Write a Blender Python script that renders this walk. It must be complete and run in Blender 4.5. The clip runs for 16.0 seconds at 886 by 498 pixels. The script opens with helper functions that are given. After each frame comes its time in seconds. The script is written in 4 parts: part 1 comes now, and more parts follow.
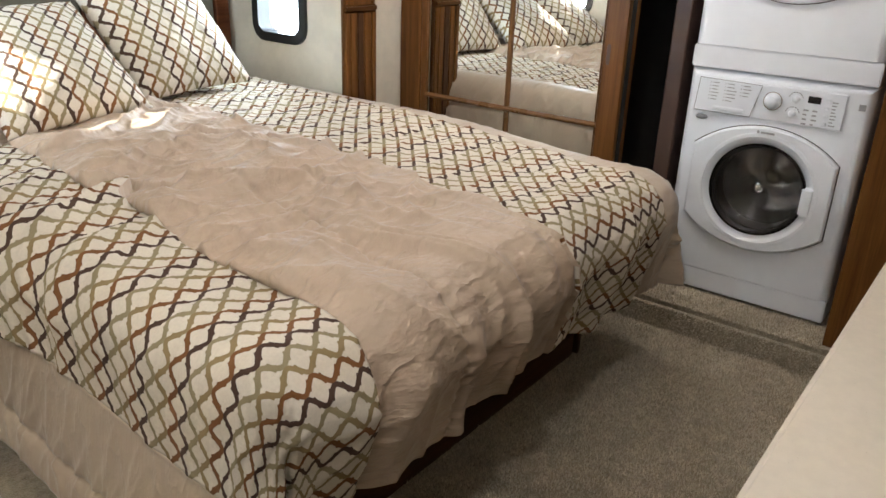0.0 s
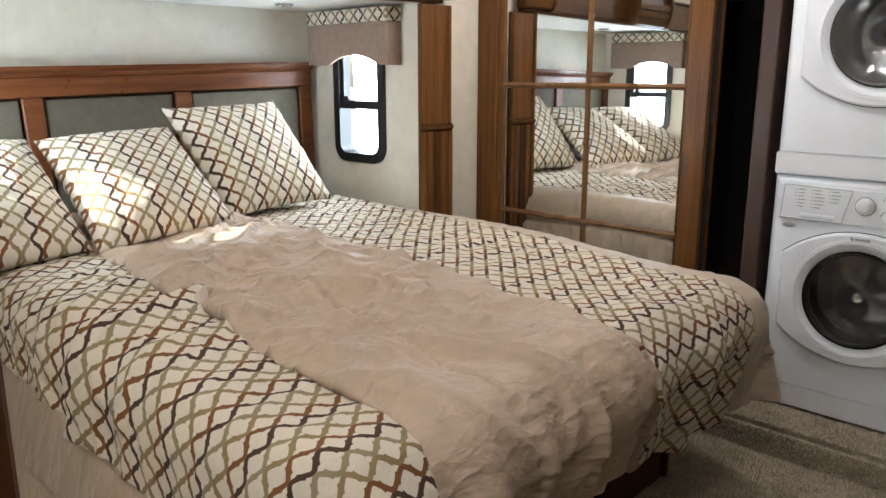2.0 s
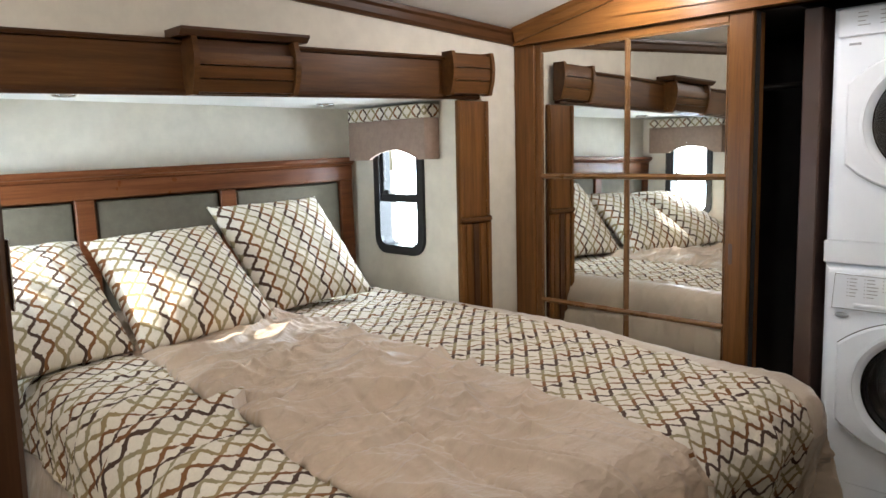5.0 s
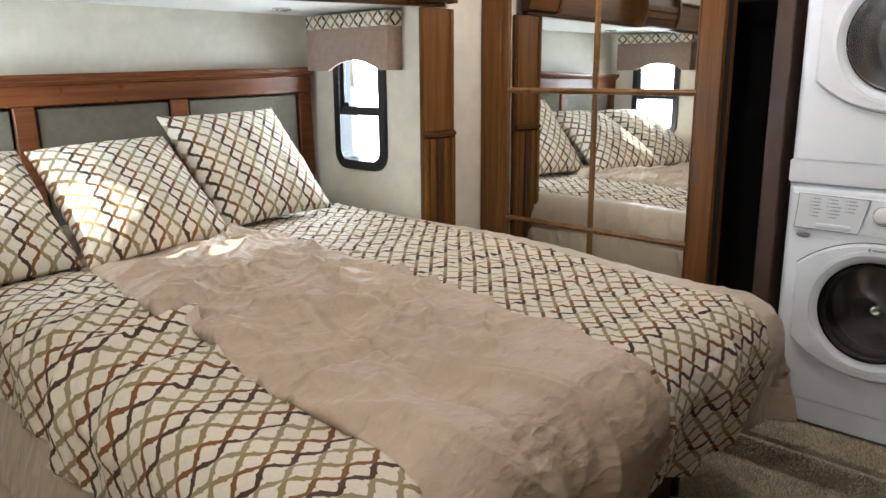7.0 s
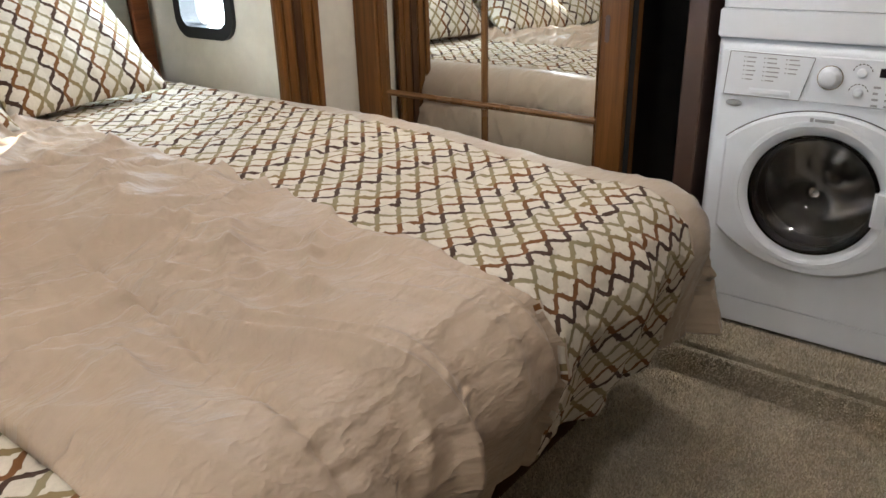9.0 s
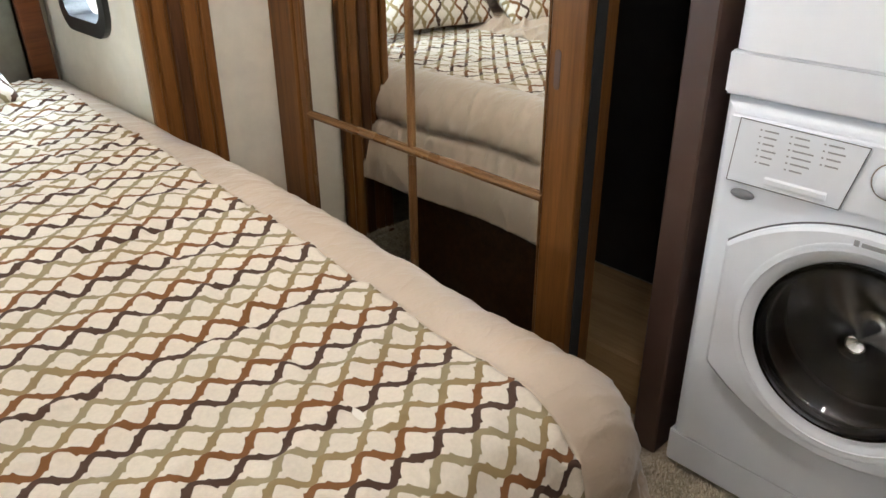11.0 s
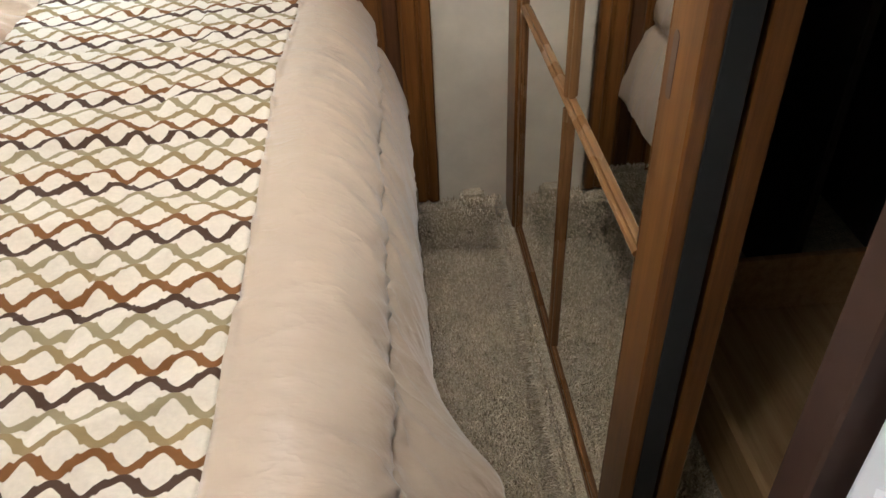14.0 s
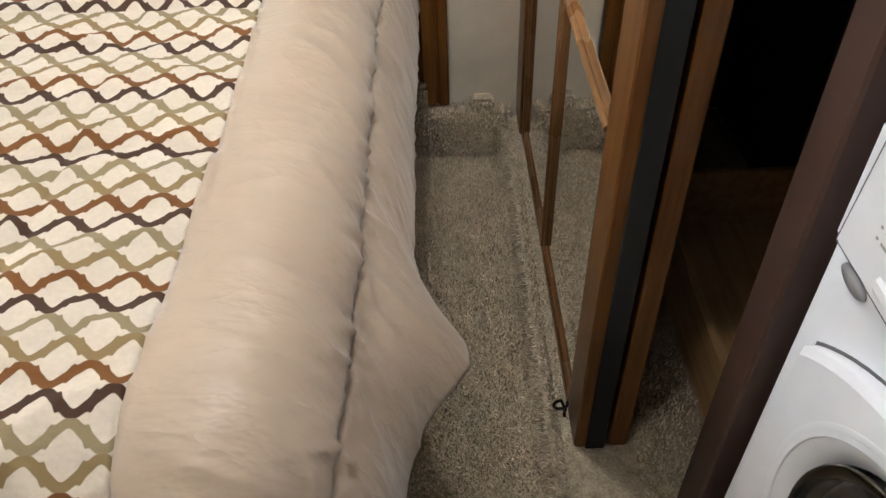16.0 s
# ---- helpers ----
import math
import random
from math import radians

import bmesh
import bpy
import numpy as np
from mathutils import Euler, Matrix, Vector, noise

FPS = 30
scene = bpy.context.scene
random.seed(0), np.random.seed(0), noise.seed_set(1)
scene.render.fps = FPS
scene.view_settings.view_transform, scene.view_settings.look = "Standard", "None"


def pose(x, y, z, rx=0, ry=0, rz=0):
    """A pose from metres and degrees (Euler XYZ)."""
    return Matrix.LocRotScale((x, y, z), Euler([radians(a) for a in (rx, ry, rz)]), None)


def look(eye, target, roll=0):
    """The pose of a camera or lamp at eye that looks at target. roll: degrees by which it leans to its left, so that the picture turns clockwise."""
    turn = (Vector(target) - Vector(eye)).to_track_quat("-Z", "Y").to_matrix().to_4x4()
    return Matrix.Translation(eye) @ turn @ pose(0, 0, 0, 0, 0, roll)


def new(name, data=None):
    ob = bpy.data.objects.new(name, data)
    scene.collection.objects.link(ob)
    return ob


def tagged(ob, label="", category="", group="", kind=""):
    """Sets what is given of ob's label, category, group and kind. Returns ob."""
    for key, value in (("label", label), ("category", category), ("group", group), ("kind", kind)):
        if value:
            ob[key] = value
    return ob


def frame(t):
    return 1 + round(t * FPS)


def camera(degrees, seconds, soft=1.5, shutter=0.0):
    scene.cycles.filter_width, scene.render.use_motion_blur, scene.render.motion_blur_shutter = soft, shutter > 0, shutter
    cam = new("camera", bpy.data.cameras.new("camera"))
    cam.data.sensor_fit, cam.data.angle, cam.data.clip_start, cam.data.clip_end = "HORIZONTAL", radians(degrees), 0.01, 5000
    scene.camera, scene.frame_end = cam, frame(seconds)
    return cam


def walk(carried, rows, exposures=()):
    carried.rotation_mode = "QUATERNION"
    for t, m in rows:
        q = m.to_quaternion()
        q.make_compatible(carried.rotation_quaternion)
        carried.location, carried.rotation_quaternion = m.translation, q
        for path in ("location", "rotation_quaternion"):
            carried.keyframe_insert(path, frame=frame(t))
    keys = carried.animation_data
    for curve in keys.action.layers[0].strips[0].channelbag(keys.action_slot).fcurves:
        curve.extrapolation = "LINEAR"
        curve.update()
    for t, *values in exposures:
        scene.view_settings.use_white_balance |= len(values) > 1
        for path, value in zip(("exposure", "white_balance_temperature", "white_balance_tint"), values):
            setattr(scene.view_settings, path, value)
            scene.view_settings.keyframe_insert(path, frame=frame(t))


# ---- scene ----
cam = camera(60.5, 16.0)
PATH = [
    (0, (-0.285, -0.241, 1.327), (1.191, 0.879, 0.574), 2.1),
    (0.5, (-0.266, -0.237, 1.349), (1.179, 0.946, 0.632), 1.2),
    (1, (-0.267, -0.247, 1.308), (1.17, 1.002, 0.696), 0.8),
    (1.5, (-0.249, -0.255, 1.269), (1.171, 1.056, 0.753), 0.4),
    (2, (-0.246, -0.244, 1.275), (1.159, 1.106, 0.828), -0.0),
    (2.5, (-0.229, -0.249, 1.299), (1.151, 1.145, 0.911), -0.7),
    (3, (-0.239, -0.24, 1.295), (1.134, 1.177, 0.973), -1.1),
    (3.5, (-0.234, -0.247, 1.306), (1.124, 1.197, 1.04), -1.8),
    (3.7, (-0.221, -0.241, 1.337), (1.13, 1.21, 1.075), -2.2),
    (5.8, (-0.219, -0.232, 1.318), (1.134, 1.222, 1.084), -0.8),
    (6, (-0.209, -0.221, 1.332), (1.148, 1.223, 1.06), -0.9),
    (6.5, (-0.198, -0.203, 1.309), (1.177, 1.206, 0.96), -0.4),
    (7, (-0.176, -0.19, 1.301), (1.219, 1.17, 0.851), -0.3),
    (7.5, (-0.085, -0.176, 1.287), (1.315, 1.142, 0.738), -0.6),
    (8, (-0.013, -0.084, 1.224), (1.424, 1.161, 0.604), -0.4),
    (8.5, (0.107, -0.046, 1.192), (1.544, 1.153, 0.488), -0.8),
    (9, (0.317, -0.006, 1.221), (1.747, 1.161, 0.453), -1.4),
    (9.5, (0.525, 0.02, 1.243), (1.938, 1.184, 0.438), -1.4),
    (10, (0.769, 0.063, 1.239), (2.15, 1.251, 0.414), -1.0),
    (10.2, (0.863, 0.087, 1.249), (2.235, 1.279, 0.416), -0.8),
    (12.3, (1.662, 0.204, 1.328), (2.322, 1.748, 0.242), -1.6),
    (12.5, (1.745, 0.264, 1.329), (2.302, 1.82, 0.203), -2.1),
    (13, (1.843, 0.341, 1.32), (2.198, 1.91, 0.132), -2.3),
    (13.5, (1.931, 0.345, 1.309), (2.137, 1.908, 0.079), -2.5),
    (14, (2.011, 0.31, 1.308), (2.103, 1.869, 0.059), -2.8),
    (14.5, (2.061, 0.268, 1.297), (2.088, 1.821, 0.037), -2.2),
    (15, (2.071, 0.265, 1.293), (2.068, 1.785, -0.007), -2.6),
    (15.5, (2.076, 0.244, 1.274), (2.064, 1.732, -0.063), -2.2),
    (16, (2.086, 0.226, 1.256), (2.076, 1.682, -0.115), -2.3),
]
walk(cam, [(t, look(eye, target, roll)) for t, eye, target, roll in PATH], [(0.0, 1.85), (3.0, 1.55), (8.0, 1.65), (10.0, 1.86), (12.5, 2.10), (16.0, 2.12)])

# ---- light ----
SL, SR, SB, SC = 0.135, 1.95, 2.72, 1.555   # slide-out: left, right, back, ceiling
world = bpy.data.worlds.new("sky")
scene.world = world
world.use_nodes = True
sky = world.node_tree.nodes.new("ShaderNodeTexSky")
sky.sky_type, sky.sun_disc = "NISHITA", False
sky.sun_elevation, sky.sun_rotation = radians(30), radians(-69)
world.node_tree.links.new(sky.outputs[0], world.node_tree.nodes["Background"].inputs[0])
world.node_tree.nodes["Background"].inputs[1].default_value = 0.08
sun = new("sun", bpy.data.lights.new("sun", "SUN"))
sun.data.energy, sun.data.angle, sun.data.color = 5.0, radians(0.5), (1.0, 0.95, 0.86)
sun.matrix_world = look((-3.0, 3.60, 3.05), (0.25, 2.36, 1.03))


LAMP_COLOUR, LAMP_WATTS = (1.0, 0.960, 0.985), 2.15
for wx, turn, watts in ((SR + 0.045, 1, 2.5), (SL - 0.045, -1, 3.8)):
    # daylight of the open sky, standing in each window's opening
    day = new("window_daylight", bpy.data.lights.new("window_daylight", "AREA"))
    day.data.shape, day.data.size, day.data.size_y, day.data.energy, day.data.color = "RECTANGLE", 0.25, 0.50, watts, (0.74, 0.87, 1.0)
    day.matrix_world = look((wx + turn * 0.03, 2.368, 1.18), (wx - turn, 2.368, 1.11))


# ---- node helpers ----
class Nodes:
    def __init__(self, name):
        self.mat = bpy.data.materials.new(name)
        self.mat.use_nodes = True
        self.tree = self.mat.node_tree
        self.bsdf = self.tree.nodes["Principled BSDF"]

    def put(self, socket, value):
        if isinstance(value, bpy.types.NodeSocket):
            self.tree.links.new(value, socket)
        else:
            if socket.type == "RGBA" and len(value) == 3:
                value = (*value, 1)
            socket.default_value = value

    def node(self, kind, **inputs):
        n = self.tree.nodes.new(kind)
        for key, value in inputs.items():
            self.put(n.inputs[key], value)
        return n

    def m(self, op, *args):
        n = self.tree.nodes.new("ShaderNodeMath")
        n.operation = op
        for i, a in enumerate(args):
            self.put(n.inputs[i], a)
        return n.outputs[0]

    def coords(self, kind="Object", scale=(1, 1, 1)):
        c = self.tree.nodes.new("ShaderNodeTexCoord")
        mp = self.tree.nodes.new("ShaderNodeMapping")
        mp.inputs["Scale"].default_value = scale
        self.tree.links.new(c.outputs[kind], mp.inputs["Vector"])
        return mp.outputs[0]

    def noise(self, vec, scale, detail=4.0, rough=0.6):
        n = self.node("ShaderNodeTexNoise", Vector=vec, Scale=scale, Detail=detail, Roughness=rough)
        return n.outputs["Fac"]

    def ramp(self, fac, *stops):
        n = self.tree.nodes.new("ShaderNodeValToRGB")
        self.put(n.inputs[0], fac)
        e = n.color_ramp.elements
        while len(e) < len(stops):
            e.new(0.5)
        for el, (p, c) in zip(e, stops):
            el.position, el.color = p, (*c, 1)
        return n.outputs[0]

    def mix(self, fac, a, b):
        n = self.tree.nodes.new("ShaderNodeMix")
        n.data_type = "RGBA"
        self.put(n.inputs[0], fac)
        self.put(n.inputs[6], a)
        self.put(n.inputs[7], b)
        return n.outputs[2]

    def bump(self, height, strength=0.3, distance=0.002, normal=None):
        n = self.node("ShaderNodeBump", Height=height, Strength=strength, Distance=distance)
        if normal:
            self.put(n.inputs["Normal"], normal)
        return n.outputs[0]

    def set(self, **kw):
        for key, value in kw.items():
            self.put(self.bsdf.inputs[key.replace("_", " ")], value)
        return self.mat


def wood(name, dark, mid, light, grain="z", rough=0.34):
    """Stained timber with the grain along one axis."""
    n = Nodes(name)
    s = {"x": (1.2, 26, 26), "y": (26, 1.2, 26), "z": (26, 26, 1.2)}[grain]
    v = n.coords("Object", s)
    a = n.noise(v, 1.6, 6, 0.65)
    b = n.noise(n.coords("Object", tuple(3 * k for k in s)), 2.5, 4, 0.7)
    f = n.m("ADD", n.m("MULTIPLY", a, 0.7), n.m("MULTIPLY", b, 0.3))
    col = n.ramp(f, (0.32, dark), (0.5, mid), (0.68, light))
    r = n.m("ADD", n.m("MULTIPLY", n.noise(n.coords(), 5.0), 0.2), rough - 0.1)
    return n.set(Base_Color=col, Roughness=r, Coat_Weight=0.03, Coat_Roughness=0.2, Specular_IOR_Level=0.22, Normal=n.bump(f, 0.15, 0.001))


def plain(name, colour, rough=0.5, metal=0.0, vary=0.06, scale=9.0, bump=0.0, bscale=200.0, **more):
    n = Nodes(name)
    dark = tuple(c * (1 - vary) for c in colour)
    lit = tuple(min(1, c * (1 + vary)) for c in colour)
    col = n.ramp(n.noise(n.coords(), scale), (0.35, dark), (0.65, lit))
    r = n.m("ADD", n.m("MULTIPLY", n.noise(n.coords(), scale * 2.3), 0.12), rough - 0.06)
    if bump:
        more["Normal"] = n.bump(n.noise(n.coords(), bscale, 3), bump, 0.001)
    return n.set(Base_Color=col, Roughness=r, Metallic=metal, **more)


CELL = 0.0600


def trellis(name, ground=(0.665, 0.615, 0.525)):
    """Woven quatrefoil trellis on cream; the lines of each row take one of four thread colours. Laid by the cloth's own metres (UV)."""
    n = Nodes(name)
    uv = n.tree.nodes.new("ShaderNodeTexCoord").outputs["UV"]
    sep = n.tree.nodes.new("ShaderNodeSeparateXYZ")
    n.put(sep.inputs[0], uv)
    # a slight waver so that the weave is not ruled
    w1 = n.m("MULTIPLY", n.m("SUBTRACT", n.noise(uv, 9.0, 1), 0.5), 0.035)
    u = n.m("ADD", n.m("DIVIDE", sep.outputs[0], CELL * 1.05), w1)
    v = n.m("ADD", n.m("DIVIDE", sep.outputs[1], CELL), w1)

    # each thread line is a wave; its neighbours run in counter-phase and meet it at the knots
    k = n.m("ROUND", n.m("DIVIDE", v, 0.5))
    t = n.m("SUBTRACT", v, n.m("MULTIPLY", k, 0.5))
    flip = n.m("SUBTRACT", 1.0, n.m("MULTIPLY", n.m("FLOORED_MODULO", k, 2.0), 2.0))
    phi = n.m("MULTIPLY", u, 2 * math.pi)
    wave = n.m("ADD", n.m("MULTIPLY", n.m("COSINE", phi), 0.172), n.m("MULTIPLY", n.m("COSINE", n.m("MULTIPLY", phi, 3.0)), 0.012))
    slope = n.m("ADD", n.m("MULTIPLY", n.m("SINE", phi), 1.081), n.m("MULTIPLY", n.m("SINE", n.m("MULTIPLY", phi, 3.0)), 0.226))
    d = n.m("DIVIDE", n.m("ABSOLUTE", n.m("SUBTRACT", t, n.m("MULTIPLY", flip, wave))), n.m("SQRT", n.m("ADD", 1.0, n.m("MULTIPLY", slope, slope))))
    # little barbs where the foils of a cell join
    off = n.m("DIVIDE", n.m("SUBTRACT", n.m("FLOORED_MODULO", phi, math.pi), math.pi / 2), 0.27)
    barb = n.m("EXPONENT", n.m("MULTIPLY", n.m("MULTIPLY", off, off), -1.0))
    half = n.m("ADD", 0.076, n.m("MULTIPLY", barb, 0.050))
    line = n.m("MINIMUM", n.m("MAXIMUM", n.m("ADD", n.m("MULTIPLY", n.m("SUBTRACT", half, d), 60.0), 0.5), 0.0), 1.0)
    row = n.m("FLOORED_MODULO", n.m("ADD", k, 0.5), 4.0)
    ramp = n.tree.nodes.new("ShaderNodeValToRGB")
    ramp.color_ramp.interpolation = "CONSTANT"
    e = ramp.color_ramp.elements
    threads = [(0.0, (0.27, 0.230, 0.135)), (0.25, (0.066, 0.036, 0.024)), (0.5, (0.180, 0.078, 0.025)), (0.75, (0.26, 0.195, 0.095))]
    e.new(0.5), e.new(0.6)
    for el, (pos, c) in zip(e, threads):
        el.position, el.color = pos, (*c, 1)
    n.put(ramp.inputs[0], n.m("DIVIDE", row, 4.0))
    weave = n.noise(n.coords("UV", (900, 900, 1)), 1.0, 2)
    cream = n.ramp(n.noise(uv, 160.0, 3), (0.3, tuple(c * 0.90 for c in ground)), (0.7, ground))
    col = n.mix(line, cream, ramp.outputs[0])
    hgt = n.m("ADD", n.m("MULTIPLY", line, 0.8), n.m("MULTIPLY", weave, 0.5))
    fold = n.noise(n.coords("UV", (16, 24, 1)), 1.0, 3)
    nb = n.bump(fold, 0.5, 0.008)
    return n.set(Base_Color=col, Roughness=0.88, Specular_IOR_Level=0.25, Sheen_Weight=0.03, Normal=n.bump(hgt, 0.35, 0.0012, nb))


def sateen(name, colour, gloss=0.54, creased=0.42, sheen=0.08):
    n = Nodes(name)
    uv = n.coords("UV", (1, 1, 1))
    col = n.ramp(n.noise(uv, 9.0, 4), (0.3, tuple(c * 0.93 for c in colour)), (0.7, colour))
    weave = n.noise(n.coords("UV", (700, 1400, 1)), 1.0, 2)
    crease = n.m("SUBTRACT", 1.0, n.m("ABSOLUTE", n.m("SUBTRACT", n.m("MULTIPLY", n.noise(n.coords("UV", (7, 15, 1)), 1.0, 4, 0.5), 2.0), 1.0)))
    nb = n.bump(n.m("POWER", crease, 3.0), creased, 0.008)
    # blue sheen tint stands in for daylight glancing off the cloth, strongest on the border
    return n.set(Base_Color=col, Roughness=gloss, Sheen_Weight=sheen, Sheen_Roughness=0.35, Sheen_Tint=(0.80, 0.89, 1.0), Specular_IOR_Level=0.5, Normal=n.bump(weave, 0.08, 0.0005, nb))


def carpet_mat(name):
    n = Nodes(name)
    c = n.coords()
    pile = n.noise(c, 190.0, 3, 0.7)
    clump = n.noise(c, 46.0, 3, 0.6)
    sweep = n.noise(n.coords("Object", (5, 2.2, 4)), 1.3, 3)
    f = n.m("ADD", n.m("MULTIPLY", pile, 0.55), n.m("MULTIPLY", clump, 0.45))
    col = n.ramp(f, (0.33, (0.24, 0.20, 0.13)), (0.5, (0.46, 0.40, 0.29)), (0.66, (0.64, 0.57, 0.43)))
    tone = n.ramp(sweep, (0.35, (0.80, 0.80, 0.80)), (0.65, (1, 1, 1)))
    mul = n.tree.nodes.new("ShaderNodeMix")
    mul.data_type, mul.blend_type = "RGBA", "MULTIPLY"
    mul.inputs[0].default_value = 1.0
    n.put(mul.inputs[6], col)
    n.put(mul.inputs[7], tone)
    return n.set(Base_Color=mul.outputs[2], Roughness=0.95, Sheen_Weight=0.3, Specular_IOR_Level=0.1, Normal=n.bump(f, 0.9, 0.012))


def tuft_mat(name):
    n = Nodes(name)
    g = n.tree.nodes.new("ShaderNodeNewGeometry")
    col = n.ramp(g.outputs["Random Per Island"], (0.0, (0.42, 0.36, 0.26)), (0.45, (0.60, 0.53, 0.41)), (1.0, (0.76, 0.69, 0.55)))
    # pile brushed this way and that in patches a few centimetres wide
    patch = n.ramp(n.noise(n.coords("Object", (1, 1, 1)), 22.0, 3, 0.55), (0.36, (0.78, 0.78, 0.78)), (0.6, (1, 1, 1)))
    mul = n.tree.nodes.new("ShaderNodeMix")
    mul.data_type, mul.blend_type = "RGBA", "MULTIPLY"
    mul.inputs[0].default_value = 1.0
    n.put(mul.inputs[6], col)
    n.put(mul.inputs[7], patch)
    return n.set(Base_Color=mul.outputs[2], Roughness=0.95, Specular_IOR_Level=0.1)


M_TUFT = tuft_mat("carpet_yarn")
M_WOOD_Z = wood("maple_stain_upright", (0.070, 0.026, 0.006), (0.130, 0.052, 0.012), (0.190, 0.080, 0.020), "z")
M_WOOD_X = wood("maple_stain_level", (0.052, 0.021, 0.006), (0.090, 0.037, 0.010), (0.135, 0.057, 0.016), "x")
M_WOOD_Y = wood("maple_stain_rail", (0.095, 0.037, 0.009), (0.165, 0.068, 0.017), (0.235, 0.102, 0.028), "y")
M_DARK_X = wood("umber_stain_level", (0.040, 0.016, 0.006), (0.068, 0.028, 0.010), (0.105, 0.044, 0.016), "x")
M_DARK_Z = wood("umber_stain_upright", (0.036, 0.014, 0.006), (0.060, 0.025, 0.010), (0.095, 0.040, 0.016), "z")
M_CHERRY = wood("cherry_headboard", (0.075, 0.024, 0.009), (0.130, 0.042, 0.015), (0.180, 0.064, 0.024), "x", 0.3)
M_PLY = wood("raw_birch_ply", (0.40, 0.25, 0.11), (0.54, 0.35, 0.17), (0.64, 0.44, 0.23), "y", 0.55)
M_PANEL = plain("brown_laminate", (0.075, 0.042, 0.032), 0.4)
M_WALL = plain("vinyl_wallboard", (0.60, 0.56, 0.47), 0.6, vary=0.05, scale=14, bump=0.15, bscale=260)
M_CEIL = plain("white_ceiling_vinyl", (0.80, 0.79, 0.75), 0.6, vary=0.03)
M_UPHOL = plain("olive_grey_upholstery", (0.105, 0.090, 0.062), 0.85, vary=0.1, scale=30, bump=0.4, bscale=500)
M_BLACK = plain("black_window_frame", (0.012, 0.012, 0.013), 0.35)
# near-black: the unlit closet's shade is put into this colour
M_DARKIN = plain("shade_dark_closet_lining", (0.022, 0.020, 0.020), 0.7, vary=0.15)
M_WHITE = plain("white_enamel", (0.80, 0.845, 0.90), 0.42, vary=0.015)
M_WHITE2 = plain("white_plastic", (0.79, 0.83, 0.885), 0.42, vary=0.02)
M_GREY = plain("grey_print", (0.33, 0.34, 0.36), 0.5)
M_SEAM = plain("seam_grey", (0.10, 0.10, 0.11), 0.6)
M_LCD = plain("black_display", (0.01, 0.01, 0.014), 0.15)
M_CHROME = plain("brushed_steel", (0.62, 0.62, 0.63), 0.22, 1.0)
M_RUBBER = plain("dark_rubber", (0.025, 0.025, 0.027), 0.5)
M_COUNTER = plain("cream_solid_surface", (0.70, 0.64, 0.54), 0.3, vary=0.03, scale=60)
M_VALANCE = plain("taupe_valance_cloth", (0.27, 0.19, 0.145), 0.9, vary=0.08, scale=40, bump=0.4, bscale=700)
M_IRON = plain("black_iron", (0.02, 0.018, 0.016), 0.4, 0.6)
M_GOLD = wood("gilt_muntin", (0.09, 0.043, 0.017), (0.155, 0.077, 0.03), (0.23, 0.125, 0.05), "z", 0.28)
M_GOLD_Y = wood("gilt_muntin_level", (0.09, 0.043, 0.017), (0.155, 0.077, 0.03), (0.23, 0.125, 0.05), "y", 0.28)
M_CARPET = carpet_mat("cut_pile_carpet")
M_TRELLIS = trellis("trellis_cloth")
M_BEIGE = sateen("beige_sateen", (0.49, 0.385, 0.29), 0.52, 0.8)
M_EDGE = sateen("beige_sateen_border", (0.48, 0.395, 0.305), 0.40, 0.34, 0.32)
M_MIRROR = Nodes("mirror_silver").set(Base_Color=(0.82, 0.83, 0.81), Metallic=1.0, Roughness=0.015)
M_GLASS = Nodes("window_glass").set(Base_Color=(0.96, 0.98, 0.98), Roughness=0.02, Transmission_Weight=1.0, IOR=1.05)
M_BOWL = Nodes("smoked_bowl_glass").set(Base_Color=(0.78, 0.80, 0.82), Roughness=0.02, Transmission_Weight=1.0, IOR=1.42)


def glow(name, colour, strength):
    n = Nodes(name)
    return n.set(Base_Color=colour, Emission_Color=colour, Emission_Strength=strength)


# ---- mesh helpers ----
def boxes(*specs, bevel=0.003, seg=1):
    """One bmesh from boxes (x0, x1, y0, y1, z0, z1), their edges eased."""
    bm = bmesh.new()
    for x0, x1, y0, y1, z0, z1 in specs:
        made = bmesh.ops.create_cube(bm, size=1)["verts"]
        for v in made:
            v.co = Vector(((x0 + x1) / 2 + v.co.x * (x1 - x0), (y0 + y1) / 2 + v.co.y * (y1 - y0), (z0 + z1) / 2 + v.co.z * (z1 - z0)))
    if bevel:
        bmesh.ops.bevel(bm, geom=bm.edges[:], offset=bevel, segments=seg, affect="EDGES", clamp_overlap=True)
    return bm


def sweep(profile, a, b, axis):
    """Extrude a closed 2D profile from a to b along an axis. profile pairs lie in the other two axes, in order."""
    bm = bmesh.new()
    ends = []
    for t in (a, b):
        row = []
        for p, q in profile:
            co = {"x": (t, p, q), "y": (p, t, q), "z": (p, q, t)}[axis]
            row.append(bm.verts.new(co))
        ends.append(row)
    k = len(profile)
    for i in range(k):
        bm.faces.new((ends[0][i], ends[0][(i + 1) % k], ends[1][(i + 1) % k], ends[1][i]))
    bm.faces.new(ends[0][::-1])
    bm.faces.new(ends[1])
    bmesh.ops.recalc_face_normals(bm, faces=bm.faces[:])
    return bm


